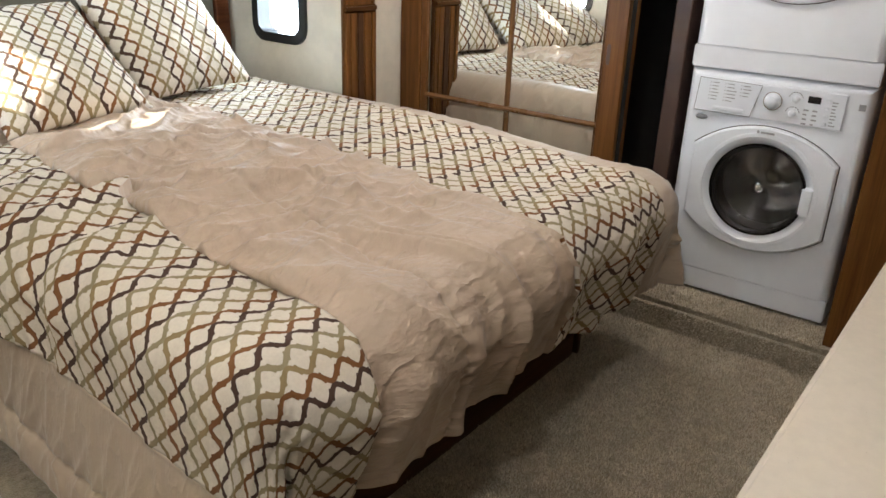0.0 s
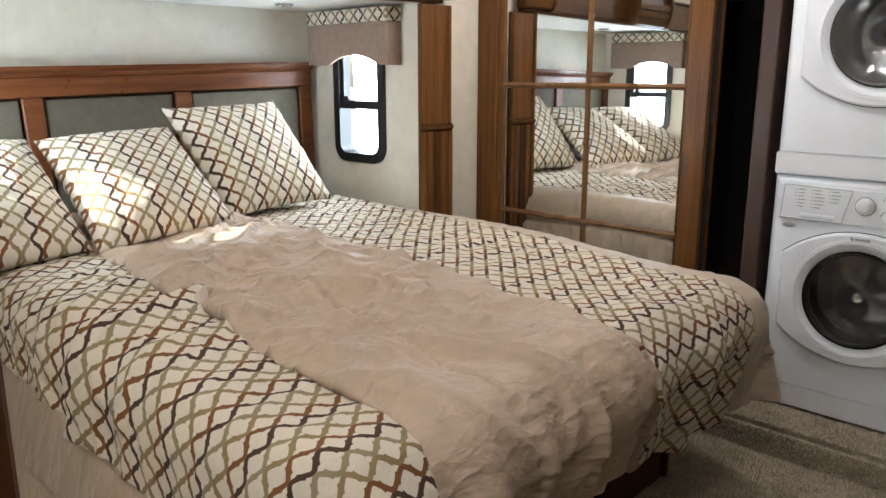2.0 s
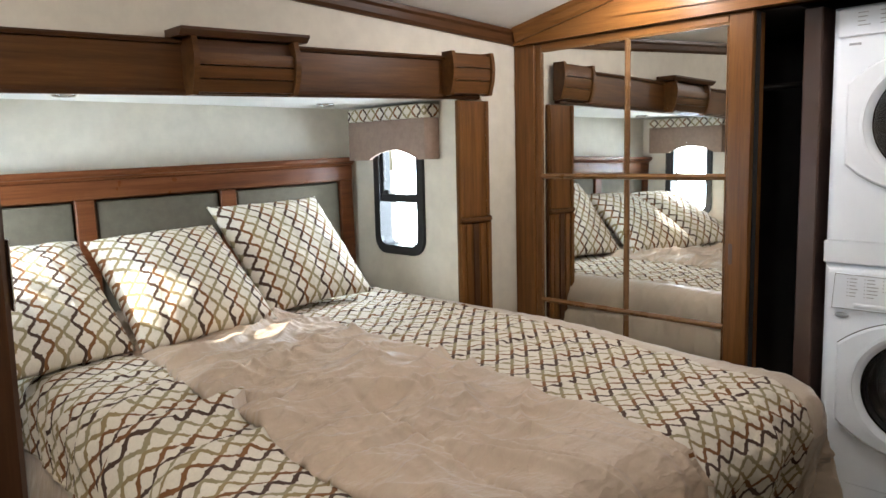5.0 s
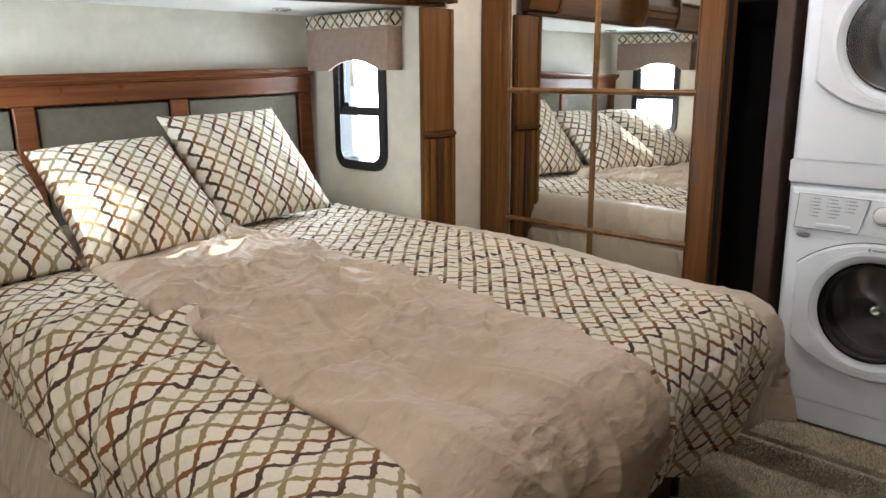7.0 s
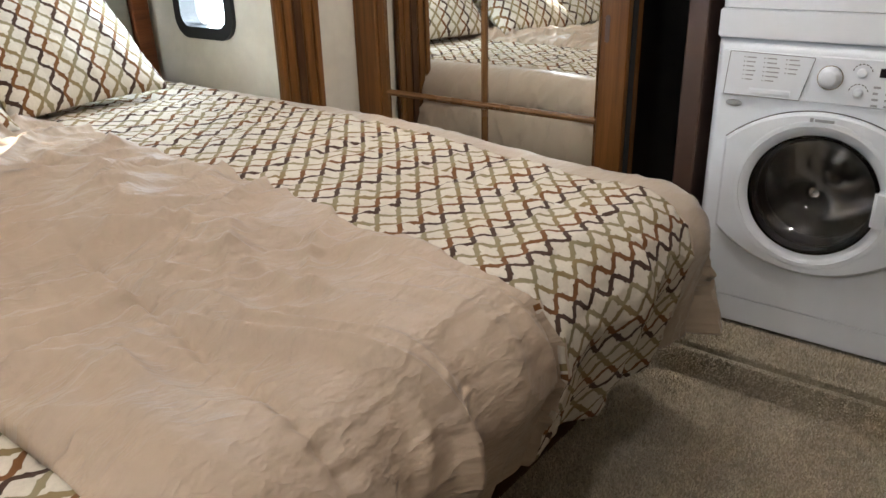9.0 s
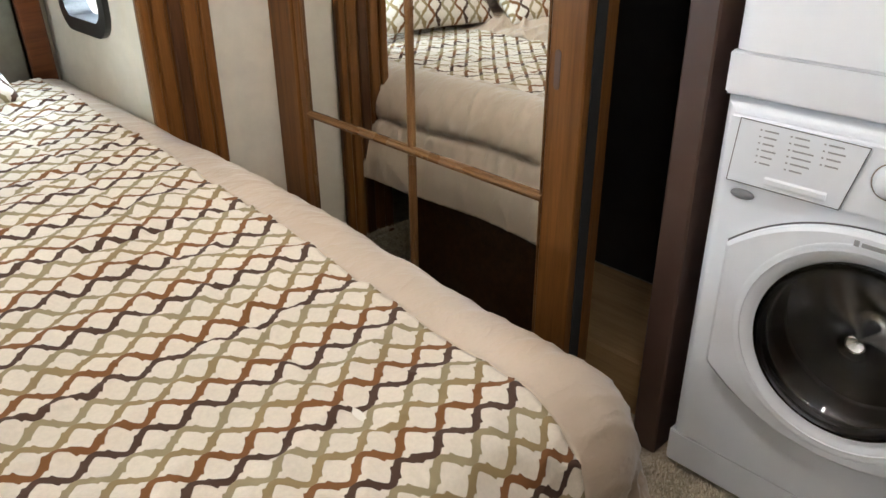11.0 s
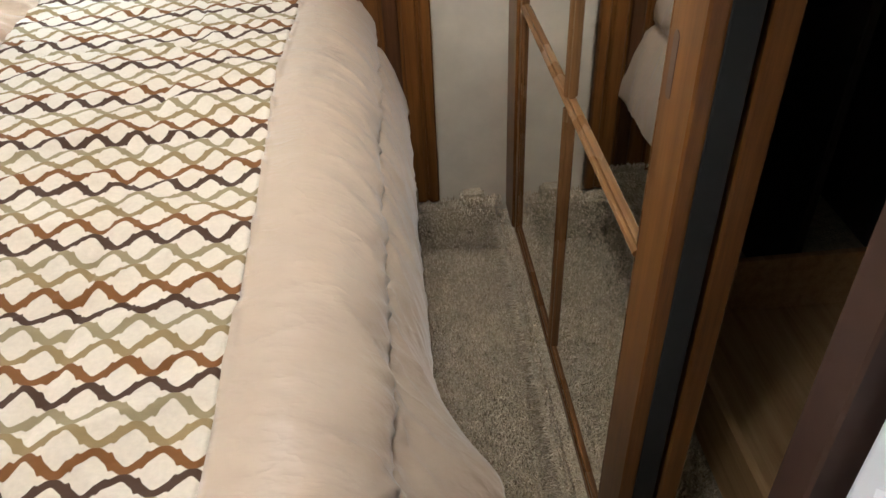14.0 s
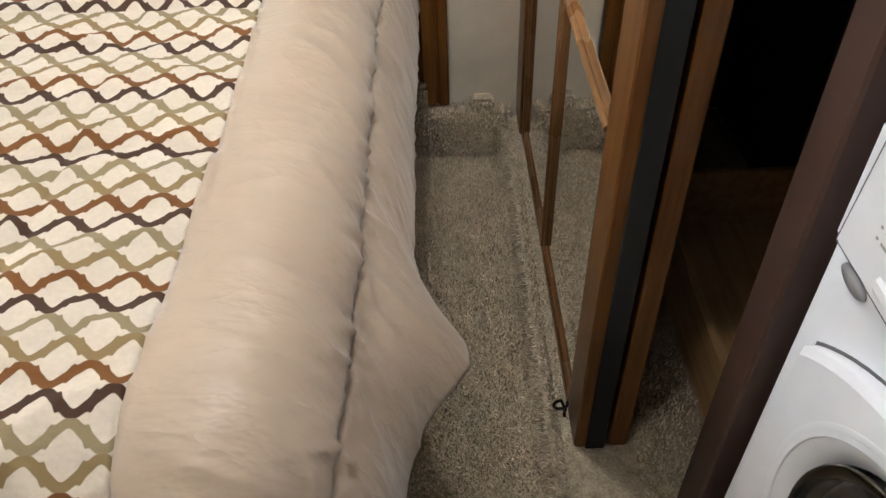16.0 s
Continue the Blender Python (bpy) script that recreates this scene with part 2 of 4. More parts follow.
def lathe(profile, centre, axis="x", seg=48, closed=False):
    """Turn (radius, along) pairs about an axis through centre."""
    bm = bmesh.new()
    rings = []
    for r, h in profile:
        ring = []
        for i in range(seg):
            c, s = math.cos(2 * math.pi * i / seg) * r, math.sin(2 * math.pi * i / seg) * r
            co = {"x": (h, c, s), "y": (c, h, s), "z": (c, s, h)}[axis]
            ring.append(bm.verts.new(Vector(co) + Vector(centre)))
        rings.append(ring)
    pairs = list(zip(rings, rings[1:])) + ([(rings[-1], rings[0])] if closed else [])
    for r0, r1 in pairs:
        for i in range(seg):
            j = (i + 1) % seg
            bm.faces.new((r0[i], r0[j], r1[j], r1[i]))
    if not closed:
        for ring in (rings[0], rings[-1]):
            bm.faces.new(ring)
    bmesh.ops.remove_doubles(bm, verts=bm.verts[:], dist=1e-6)
    bmesh.ops.recalc_face_normals(bm, faces=bm.faces[:])
    return bm


def mesh_of(name, bm, *mats, smooth=False):
    me = bpy.data.meshes.new(name)
    bm.to_mesh(me)
    bm.free()
    for m in mats:
        me.materials.append(m)
    if smooth:
        for p in me.polygons:
            p.use_smooth = True
    return me


def thing(name, base, label, category, group=""):
    e = new(name)
    e.location = base
    e.empty_display_size = 0.1
    return tagged(e, label, category, group)


def part(name, bm, material, parent, label="", smooth=False):
    """One mesh, given in world metres, under a thing or a part."""
    mats = material if isinstance(material, (list, tuple)) else [material]
    ob = new(name, mesh_of(name, bm, *mats, smooth=smooth))
    ob.parent = parent
    ob.matrix_parent_inverse = Matrix.Translation(-parent.location)
    return tagged(ob, label)


def solo(name, bm, material, label, category, group="", kind="", smooth=False):
    mats = material if isinstance(material, (list, tuple)) else [material]
    return tagged(new(name, mesh_of(name, bm, *mats, smooth=smooth)), label, category, group, kind)


def structure(name, bm, material, label, category):
    return solo(name, bm, material, label, category, kind="structure")


# ---- large structure ----
WALL_Y = 1.985         # plane of the wall that holds the bed slide-out
LEDGE = 0.105          # carpeted step under closet and laundry


def ceiling_z(x, y):
    return 1.845 + 0.055 * (2.28 - x) + 0.20 * min(WALL_Y - y, 1.2) - 0.2 * max(0.0, WALL_Y - y - 1.2)


structure("floor", boxes((-1.35, 2.45, -0.8, WALL_Y + 0.06, -0.06, 0.0), bevel=0), M_CARPET, "beige-grey cut pile carpet on the bedroom floor", "floor")
structure("step_floor", boxes((2.252, 3.16, -0.8, WALL_Y, -0.05, LEDGE), bevel=0.022, seg=4), M_CARPET, "low step covered in beige-grey carpet", "step")
structure("slide_floor", boxes((SL - 0.05, 2.05, WALL_Y - 0.045, WALL_Y - 0.001, -0.03, 0.215), (SL + 0.002, SR - 0.002, WALL_Y - 0.02, SB, -0.03, 0.19), bevel=0.018, seg=4), M_CARPET, "carpet wrapped over the raised slide-out floor", "floor")
structure("carpet_baseboard", boxes((2.05, 2.252, WALL_Y - 0.055, WALL_Y - 0.002, 0.001, 0.14), (2.16, 2.225, WALL_Y - 0.05, WALL_Y - 0.002, 0.10, 0.172),
                                    (-1.3, SL - 0.055, WALL_Y - 0.028, WALL_Y - 0.002, 0.001, 0.125), bevel=0.009, seg=3),
          M_CARPET, "carpet strip turned up the foot of the wall", "baseboard")
structure("wall_north", boxes((-1.35, SL, WALL_Y, WALL_Y + 0.05, 0, 2.25), (1.95, 3.2, WALL_Y, WALL_Y + 0.05, 0, 2.25), (SL, 1.95, WALL_Y, WALL_Y + 0.05, SC + 0.02, 2.25), bevel=0),
          M_WALL, "cream vinyl wall above and beside the bed recess", "wall")
structure("wall_south", boxes((-1.35, 3.2, -0.85, -0.80, 0, 2.25), bevel=0), M_WALL, "plain cream vinyl wall", "wall")
structure("wall_west", boxes((-1.40, -1.35, -0.85, WALL_Y + 0.05, 0, 2.25), bevel=0), M_WALL, "plain cream vinyl wall", "wall")
structure("wall_east", boxes((3.16, 3.2, -0.80, WALL_Y, 0, 2.25), bevel=0), M_DARKIN, "back wall of the closet, coloured near-black for its shade", "wall")

W_Y0, W_Y1, W_Z0, W_Z1 = 2.236, 2.500, 0.930, 1.43   # clear opening of the slide-out windows


def side_wall(x0, x1):
    y0, y1 = WALL_Y + 0.05, SB + 0.04
    return boxes((x0, x1, y0, W_Y0, 0.0, SC + 0.03), (x0, x1, W_Y1, y1, 0.0, SC + 0.03), (x0, x1, W_Y0, W_Y1, 0.0, W_Z0), (x0, x1, W_Y0, W_Y1, W_Z1, SC + 0.03), bevel=0)


structure("wall_slide_right", side_wall(SR, SR + 0.035), M_WALL, "cream side wall of the bed slide-out with a window", "wall")
structure("wall_slide_left", side_wall(SL - 0.035, SL), M_WALL, "cream side wall of the bed slide-out with a window", "wall")
structure("wall_slide_back", boxes((SL, SR, SB, SB + 0.04, 0, SC + 0.03), bevel=0), M_WALL, "cream wall behind the headboard", "wall")
structure("ceiling_slide", boxes((SL, SR, WALL_Y, SB, SC, SC + 0.03), bevel=0), M_CEIL, "white ceiling of the bed slide-out", "ceiling")

bm = bmesh.new()
xs, ys = [-1.4, 3.2], [WALL_Y + 0.05, WALL_Y, WALL_Y - 1.2, -0.85]
low = [[bm.verts.new((x, y, ceiling_z(x, min(y, WALL_Y)))) for y in ys] for x in xs]
top = [[bm.verts.new((x, y, ceiling_z(x, min(y, WALL_Y)) + 0.05)) for y in ys] for x in xs]
for j in range(3):
    bm.faces.new((low[0][j], low[0][j + 1], low[1][j + 1], low[1][j]))
    bm.faces.new((top[0][j], top[1][j], top[1][j + 1], top[0][j + 1]))
bmesh.ops.recalc_face_normals(bm, faces=bm.faces[:])
structure("ceiling", bm, M_CEIL, "white vaulted vinyl ceiling", "ceiling")

# crown moulding along the wall and over the closet, following the vault
bm = bmesh.new()
prof = [(0, 0), (0.012, 0), (0.02, 0.012), (0.024, 0.035), (0.034, 0.045), (0.034, 0.06), (0, 0.06)]
ring = []
for x in (-1.35, 2.268):
    ring.append([bm.verts.new((x, WALL_Y - p, ceiling_z(x, WALL_Y) - 0.058 + q)) for p, q in prof])
for i in range(len(prof)):
    j = (i + 1) % len(prof)
    bm.faces.new((ring[0][i], ring[0][j], ring[1][j], ring[1][i]))
bm.faces.new(ring[0]), bm.faces.new(ring[1])
bmesh.ops.recalc_face_normals(bm, faces=bm.faces[:])
structure("crown_trim_north", bm, M_DARK_X, "dark-stained crown moulding under the ceiling", "trim")

# face frame over and beside the closet
HEAD = 1.785
bm = bmesh.new()
pts = [(y, z) for y, z in ((WALL_Y - 0.001, HEAD), (-0.8, HEAD), (-0.8, ceiling_z(2.27, -0.8)), (WALL_Y - 1.2, ceiling_z(2.27, WALL_Y - 1.2)), (WALL_Y - 0.001, ceiling_z(2.27, WALL_Y)))]
f0 = [bm.verts.new((2.268, y, z)) for y, z in pts]
f1 = [bm.verts.new((2.315, y, z)) for y, z in pts]
bm.faces.new(f0), bm.faces.new(f1[::-1])
for i in range(5):
    bm.faces.new((f0[i], f0[(i + 1) % 5], f1[(i + 1) % 5], f1[i]))
bmesh.ops.recalc_face_normals(bm, faces=bm.faces[:])
structure("closet_header", bm, M_WOOD_Y, "orange-brown maple header over closet and laundry", "trim")
bm = bmesh.new()
r0 = [bm.verts.new((2.268 - p, WALL_Y - 0.036, ceiling_z(2.27, WALL_Y - 0.036) - 0.056 + q)) for p, q in prof]
r1 = [bm.verts.new((2.268 - p, WALL_Y - 1.2, ceiling_z(2.27, WALL_Y - 1.2) - 0.056 + q)) for p, q in prof]
for i in range(len(prof)):
    j = (i + 1) % len(prof)
    bm.faces.new((r0[i], r0[j], r1[j], r1[i]))
bm.faces.new(r0), bm.faces.new(r1)
bmesh.ops.recalc_face_normals(bm, faces=bm.faces[:])
structure("crown_trim_east", bm, M_WOOD_Y, "maple crown moulding over the closet", "trim")
structure("closet_post", boxes((2.286, 2.345, 1.873, WALL_Y - 0.001, LEDGE, HEAD), bevel=0.004), M_WOOD_Z, "maple face frame post beside the mirror doors", "trim")
structure("laundry_panel", boxes((2.30, 2.33, -0.80, 0.105, LEDGE, HEAD), (2.33, 3.1, 0.085, 0.105, LEDGE, HEAD), bevel=0.003), M_WOOD_Z, "maple panel beside the stacked laundry machines", "panel")
structure("divider_panel", boxes((2.44, 3.14, 0.775, 0.835, LEDGE, HEAD), bevel=0.004), M_PANEL, "dark brown panel between closet and laundry machines", "panel")
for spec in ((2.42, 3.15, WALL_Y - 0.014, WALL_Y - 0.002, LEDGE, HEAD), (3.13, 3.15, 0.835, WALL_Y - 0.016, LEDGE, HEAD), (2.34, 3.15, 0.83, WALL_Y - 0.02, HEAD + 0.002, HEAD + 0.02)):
    structure("closet_lining", boxes(spec, bevel=0), M_DARKIN, "closet lining, coloured near-black for the shade inside", "wall")
structure("ground", boxes((-120, 120, -120, 120, -1.15, -1.1), bevel=0), plain("pale_gravel", (0.42, 0.40, 0.37), 0.9, vary=0.25, scale=3), "pale gravel outside the windows", "ground")


# jamb of the bedroom doorway, at the foot of the bed
structure("door_jamb", boxes((-0.15, -0.040, 0.555, 0.62, 0.0, 2.02), (-0.050, -0.034, 0.575, 0.60, 0.0, 2.02), bevel=0.004), M_DARK_Z, "dark-stained wooden jamb of the bedroom doorway", "door jamb")
structure("wall_entry", boxes((-1.35, -0.151, 0.572, 0.605, 0, 2.25), bevel=0), M_WALL, "plain cream vinyl wall beside the bedroom doorway", "wall")
structure("strike_plate", boxes((-0.0335, -0.031, 0.573, 0.602, 1.185, 1.255), bevel=0.001), M_CHROME, "small bright metal strike plate on the door jamb", "strike plate")


# ---- bed recess woodwork ----
def corbel_profile(y0, z0, z1, reach):
    """Bowed front of a block, in the plane of y and z."""
    pts = [(y0, z0), (y0, z1)]
    for i in range(9):
        t = i / 8
        pts.append((y0 - reach * (0.42 + 0.58 * math.sin(math.pi * (0.12 + 0.60 * (1 - t)))), z1 + (z0 - z1) * t))
    return pts


SAG = radians(-1.4)   # the slide-out hangs a little low on its far side


def settle(th, dz=0.0):
    th.rotation_euler = (0, SAG, 0)
    th.location.z += dz


def pelmet():
    th = thing("pelmet", (1.1, WALL_Y, 1.55), "dark-stained wooden pelmet with slatted blocks over the bed recess", "pelmet")
    y = WALL_Y - 0.001
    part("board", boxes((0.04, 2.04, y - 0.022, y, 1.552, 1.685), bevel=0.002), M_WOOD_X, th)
    part("top_moulding", sweep([(y, 1.685), (y - 0.034, 1.685), (y - 0.037, 1.693), (y - 0.030, 1.70), (y, 1.70)], 0.04, 2.04, "x"), M_DARK_X, th, "dark moulded top edge")
    part("bottom_moulding", sweep([(y, 1.536), (y - 0.026, 1.536), (y - 0.034, 1.545), (y - 0.028, 1.555), (y, 1.555)], 0.04, 2.04, "x"), M_DARK_X, th)
    for x0, x1, deep, z0, z1, cap in ((0.79, 1.15, 0.085, 1.535, 1.70, True), (1.845, 2.078, 0.065, 1.548, 1.715, False), (0.02, 0.255, 0.065, 1.548, 1.715, False)):
        blk = part("block", sweep(corbel_profile(y - 0.022, z0 + 0.004, z1 - 0.004, deep * 0.62), x0 + 0.018, x1 - 0.018, "x"), M_DARK_X, th, "bowed slatted block")
        for xa in (x0, x1 - 0.018):
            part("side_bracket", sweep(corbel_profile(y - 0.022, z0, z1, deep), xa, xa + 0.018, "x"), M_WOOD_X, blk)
        zt = z1 - (0.042 if cap else 0.012)
        for i in range(3):
            za, zb = zt + (z0 + 0.006 - zt) * i / 3 + 0.0008, zt + (z0 + 0.006 - zt) * (i + 1) / 3 - 0.0008

            def face(z):
                t = (z1 - z) / (z1 - z0)
                return y - 0.022 - deep * 0.86 * (0.42 + 0.58 * math.sin(math.pi * (0.12 + 0.60 * (1 - t))))

            mids = [za - 0.003 + (zb - za + 0.006) * k / 4 for k in range(5)]
            part("slat", sweep([(y - 0.023, za - 0.0015)] + [(face(z), z) for z in mids] + [(y - 0.023, zb + 0.0015)], x0 + 0.019, x1 - 0.019, "x"), M_WOOD_X, blk)
        if cap:
            part("cap", sweep([(y, 1.70), (y - 0.095, 1.70), (y - 0.112, 1.716), (y - 0.112, 1.724), (y, 1.724)], x0 - 0.035, x1 + 0.035, "x"), M_DARK_X, th, "dark overhanging cap shelf")
    settle(th, -0.006)
    return th


pelmet()


def pilaster(x0, x1, zr):
    y = WALL_Y - 0.001
    th = thing("pilaster", ((x0 + x1) / 2, y, 0.135), "maple-stained pilaster with a bead rail beside the bed recess", "pilaster", "pilasters beside the bed")
    part("board", boxes((x0, x1, y - 0.018, y, 0.148, 1.548), bevel=0.003), M_WOOD_Z, th)
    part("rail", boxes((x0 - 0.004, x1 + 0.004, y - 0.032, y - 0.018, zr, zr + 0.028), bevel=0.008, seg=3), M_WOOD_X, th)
    for a in (x0, x1 - 0.026):
        part("edge_moulding", boxes((a, a + 0.026, y - 0.028, y - 0.018, 0.148, zr), (a, a + 0.02, y - 0.026, y - 0.018, zr + 0.028, 1.548), bevel=0.004), M_WOOD_Z, th)
    w = (x1 - x0 - 0.060) / 3
    for i in range(3):
        part("bead_strip", boxes((x0 + 0.030 + i * w + 0.003, x0 + 0.030 + (i + 1) * w - 0.003, y - 0.025, y - 0.018, 0.148, zr), bevel=0.004), M_DARK_Z if i == 1 else M_WOOD_Z, th)


pilaster(1.925, 2.106, 1.05)
pilaster(0.06, 0.241, 1.05)


def headboard():
    y = SB - 0.001
    th = thing("headboard", (1.07, y, 0.2), "reddish cherry headboard with olive-grey upholstered panels behind the bed", "headboard")
    x0, x1 = SL + 0.005, SR - 0.005
    part("backing", boxes((x0, x1, y - 0.012, y, 0.2, 1.22), bevel=0.001), M_CHERRY, th)
    part("top_rail", boxes((x0, x1, y - 0.045, y - 0.012, 1.205, 1.275), bevel=0.004), M_CHERRY, th)
    part("cap_moulding", sweep([(y, 1.275), (y - 0.048, 1.275), (y - 0.056, 1.285), (y - 0.066, 1.290), (y - 0.072, 1.302), (y - 0.072, 1.312), (y, 1.312)], x0, x1, "x"), M_CHERRY, th)
    for a in (x0, 0.705, 1.275, x1 - 0.07):
        part("stile", boxes((a, a + 0.07, y - 0.040, y - 0.012, 0.3, 1.205), bevel=0.004), M_CHERRY, th)
    for a, b in ((x0 + 0.07, 0.705), (0.775, 1.275), (1.345, x1 - 0.07)):
        part("upholstered_panel", boxes((a + 0.002, b - 0.002, y - 0.030, y - 0.012, 0.32, 1.2), bevel=0.009, seg=3), M_UPHOL, th, "olive-grey padded cloth panel", smooth=False)
    settle(th)


headboard()


def rounded(y0, y1, z0, z1, r, seg=8):
    out = []
    for cy, cz, a0 in ((y1 - r, z1 - r, 0), (y0 + r, z1 - r, 90), (y0 + r, z0 + r, 180), (y1 - r, z0 + r, 270)):
        for i in range(seg + 1):
            a = radians(a0 + 90 * i / seg)
            out.append((cy + r * math.cos(a), cz + r * math.sin(a)))
    return out


def ring_bm(outer, inner, x0, x1):
    bm = bmesh.new()
    k = len(outer)
    loops = [[bm.verts.new((x, p, q)) for p, q in pts] for x, pts in ((x0, outer), (x0, inner), (x1, inner), (x1, outer))]
    for a, b in ((0, 1), (1, 2), (2, 3), (3, 0)):
        for i in range(k):
            j = (i + 1) % k
            bm.faces.new((loops[a][i], loops[a][j], loops[b][j], loops[b][i]))
    bmesh.ops.recalc_face_normals(bm, faces=bm.faces[:])
    return bm


def window(name, x_in, s):
    """Slide-out window; s is the way out of the room (+1 or -1)."""
    th = tagged(new(name), "narrow sliding window with a rounded black frame", "window", kind="structure")
    th.location = (x_in, 2.368, 0.895)
    o, i = rounded(W_Y0 - 0.035, W_Y1 + 0.035, W_Z0 - 0.035, W_Z1 + 0.035, 0.075), rounded(W_Y0 + 0.004, W_Y1 - 0.004, W_Z0 + 0.004, W_Z1 - 0.004, 0.045)
    fr = part("window_frame", ring_bm(o, i, x_in - s * 0.016, x_in + s * 0.05), M_BLACK, th)
    zb = 1.148
    part("meeting_rail", boxes((x_in - 0.008, x_in + 0.008, W_Y0, W_Y1, zb - 0.020, zb + 0.016), bevel=0.004), M_BLACK, th)
    part("sash_stile", boxes((x_in - 0.004, x_in + 0.012, W_Y1 - 0.022, W_Y1 - 0.002, zb, W_Z1), bevel=0.003), M_BLACK, th)
    part("latch", boxes((x_in - s * 0.014 - 0.006, x_in - s * 0.014 + 0.006, 2.43, 2.46, zb + 0.014, zb + 0.034), bevel=0.003), M_BLACK, th)
    for z0, z1 in ((W_Z0, zb - 0.02), (zb + 0.016, W_Z1)):
        g = part("pane", boxes((x_in + s * 0.02, x_in + s * 0.023, W_Y0 + 0.001, W_Y1 - 0.001, z0, z1), bevel=0), M_GLASS, th, "clear pane")
        g.visible_shadow = False
    return th


window("window_1", SR, 1)
window("window_2", SL, -1)


def valance(x_wall, s):
    """Padded cloth box over a window: arched skirt, patterned band on top."""
    th = thing("valance", (x_wall, 2.40, 1.32), "taupe cloth window valance with arched hem and trellis band", "valance", "valances over the bed windows")
    y0, y1, d = 2.10, 2.62, 0.085
    xo = x_wall - s * d

    def skirt_low(y):
        t = (y - y0) / (y1 - y0)
        return 1.315 + 0.042 * max(0.0, math.sin(math.pi * min(max((t - 0.10) / 0.62, 0), 1))) ** 0.8

    bm = bmesh.new()
    n = 36
    rows = []
    for i in range(n + 1):
        y = y0 + (y1 - y0) * i / n
        z = skirt_low(y)
        rows.append([bm.verts.new((xo, y, 1.485)), bm.verts.new((xo, y, z)), bm.verts.new((xo + s * 0.014, y, z)), bm.verts.new((xo + s * 0.014, y, 1.485))])
    for a, b in zip(rows, rows[1:]):
        for i in range(4):
            j = (i + 1) % 4
            bm.faces.new((a[i], a[j], b[j], b[i]))
    bm.faces.new(rows[0]), bm.faces.new(rows[-1])
    bmesh.ops.recalc_face_normals(bm, faces=bm.faces[:])
    part("skirt", bm, M_VALANCE, th)
    part("return", boxes((min(xo + s * 0.014, x_wall - s * 0.001), max(xo + s * 0.014, x_wall - s * 0.001), y0, y0 + 0.014, 1.315, 1.485), bevel=0.003), M_VALANCE, th)
    bandbm = boxes((min(xo - s * 0.004, x_wall - s * 0.001), max(xo - s * 0.004, x_wall - s * 0.001), y0 - 0.004, y1, 1.486, 1.542), bevel=0.004)
    uv = bandbm.loops.layers.uv.new("UVMap")
    for f in bandbm.faces:
        for l in f.loops:
            l[uv].uv = ((l.vert.co.z - 1.514) * 1.1, (l.vert.co.y + l.vert.co.x) * 1.0)
    part("band", bandbm, M_TRELLIS, th, "cream band with brown trellis figures")


valance(SR, 1)
valance(SL, -1)


def puck(x, y):
    th = thing("puck_light", (x, y, SC), "small round chrome ceiling light, switched off", "ceiling light", "puck lights over the bed")
    part("bezel", lathe([(0.022, 0.0), (0.036, 0.0), (0.038, -0.005), (0.034, -0.009), (0.024, -0.009), (0.022, -0.004)], (x, y, SC - 0.0005), "z", 32, True), M_CHROME, th, smooth=True)
    part("lens", lathe([(0.001, -0.003), (0.021, -0.003), (0.021, -0.001)], (x, y, SC - 0.001), "z", 24), M_WHITE2, th)


puck(1.62, 2.44)
puck(0.60, 2.44)


# ---- bed ----
BED_X0, BED_X1, BED_Y0, TOP = 0.40, 1.86, 0.80, 0.735


def bed():
    th = thing("bed", (1.08, 1.7, 0), "queen bed on a dark wooden platform base", "bed")
    for spec in ((0.42, 1.848, 0.795, 0.817, 0.0, 0.36), (1.85, 1.872, 0.817, WALL_Y - 0.04, 0.0, 0.36), (0.40, 0.418, 0.795, WALL_Y - 0.04, 0.0, 0.36)):
        part("platform_board", boxes(spec, bevel=0.003), M_DARK_X, th, "dark-stained platform board")
    part("corner_post", boxes((1.862, 1.884, 0.785, 0.812, 0.0, 0.36), bevel=0.004), M_DARK_Z, th)
    part("deck", boxes((0.43, 1.85, 0.82, SB - 0.06, 0.34, 0.37), bevel=0.002), M_DARK_X, th)
    part("mattress", boxes((0.44, 1.84, 0.64, SB - 0.065, 0.37, TOP - 0.035), bevel=0.05, seg=4), plain("mattress_ticking", (0.7, 0.68, 0.62), 0.9), th, "white mattress")


bed()

U_L, U_A, U_B, U_R = 0.13, 0.560, 1.260, 1.805   # cloth lines: pattern edge, band, band, pattern edge
FLAT_L, FLAT_R, FLAT_F = 0.42, 1.845, 0.645        # where the cloth leaves the top


def band_left(v):
    """The seam on the band's far side wanders where the panel is bunched up."""
    jag = 0.070 * math.exp(-((v - 1.415) / 0.035) ** 2) if v < 1.415 else 0.070 * math.exp(-((v - 1.415) / 0.020) ** 2)
    return U_A + jag + 0.035 * min(1.0, max(0.0, (v - 1.62) / 0.25)) + 0.008 * math.sin(v * 11)


def band_right(v):
    return U_B + 0.012 * math.sin(v * 5.0 + 0.6) + 0.005 * math.sin(v * 17)


def top_z(v):
    """The mattress is softer towards the foot."""
    k = min(1.0, max(0.0, (1.55 - v) / 0.85))
    return TOP + 0.006 - 0.040 * k * k * (3 - 2 * k)


def over(s, r, lean):
    """Out and down for a cloth length s past the edge: a round of radius r, then a fall that leans out."""
    arc = r * math.pi / 2
    if s < arc:
        a = s / r
        return r * math.sin(a), r * (1 - math.cos(a))
    return r + (s - arc) * lean, r + (s - arc) * math.sqrt(1 - lean * lean)


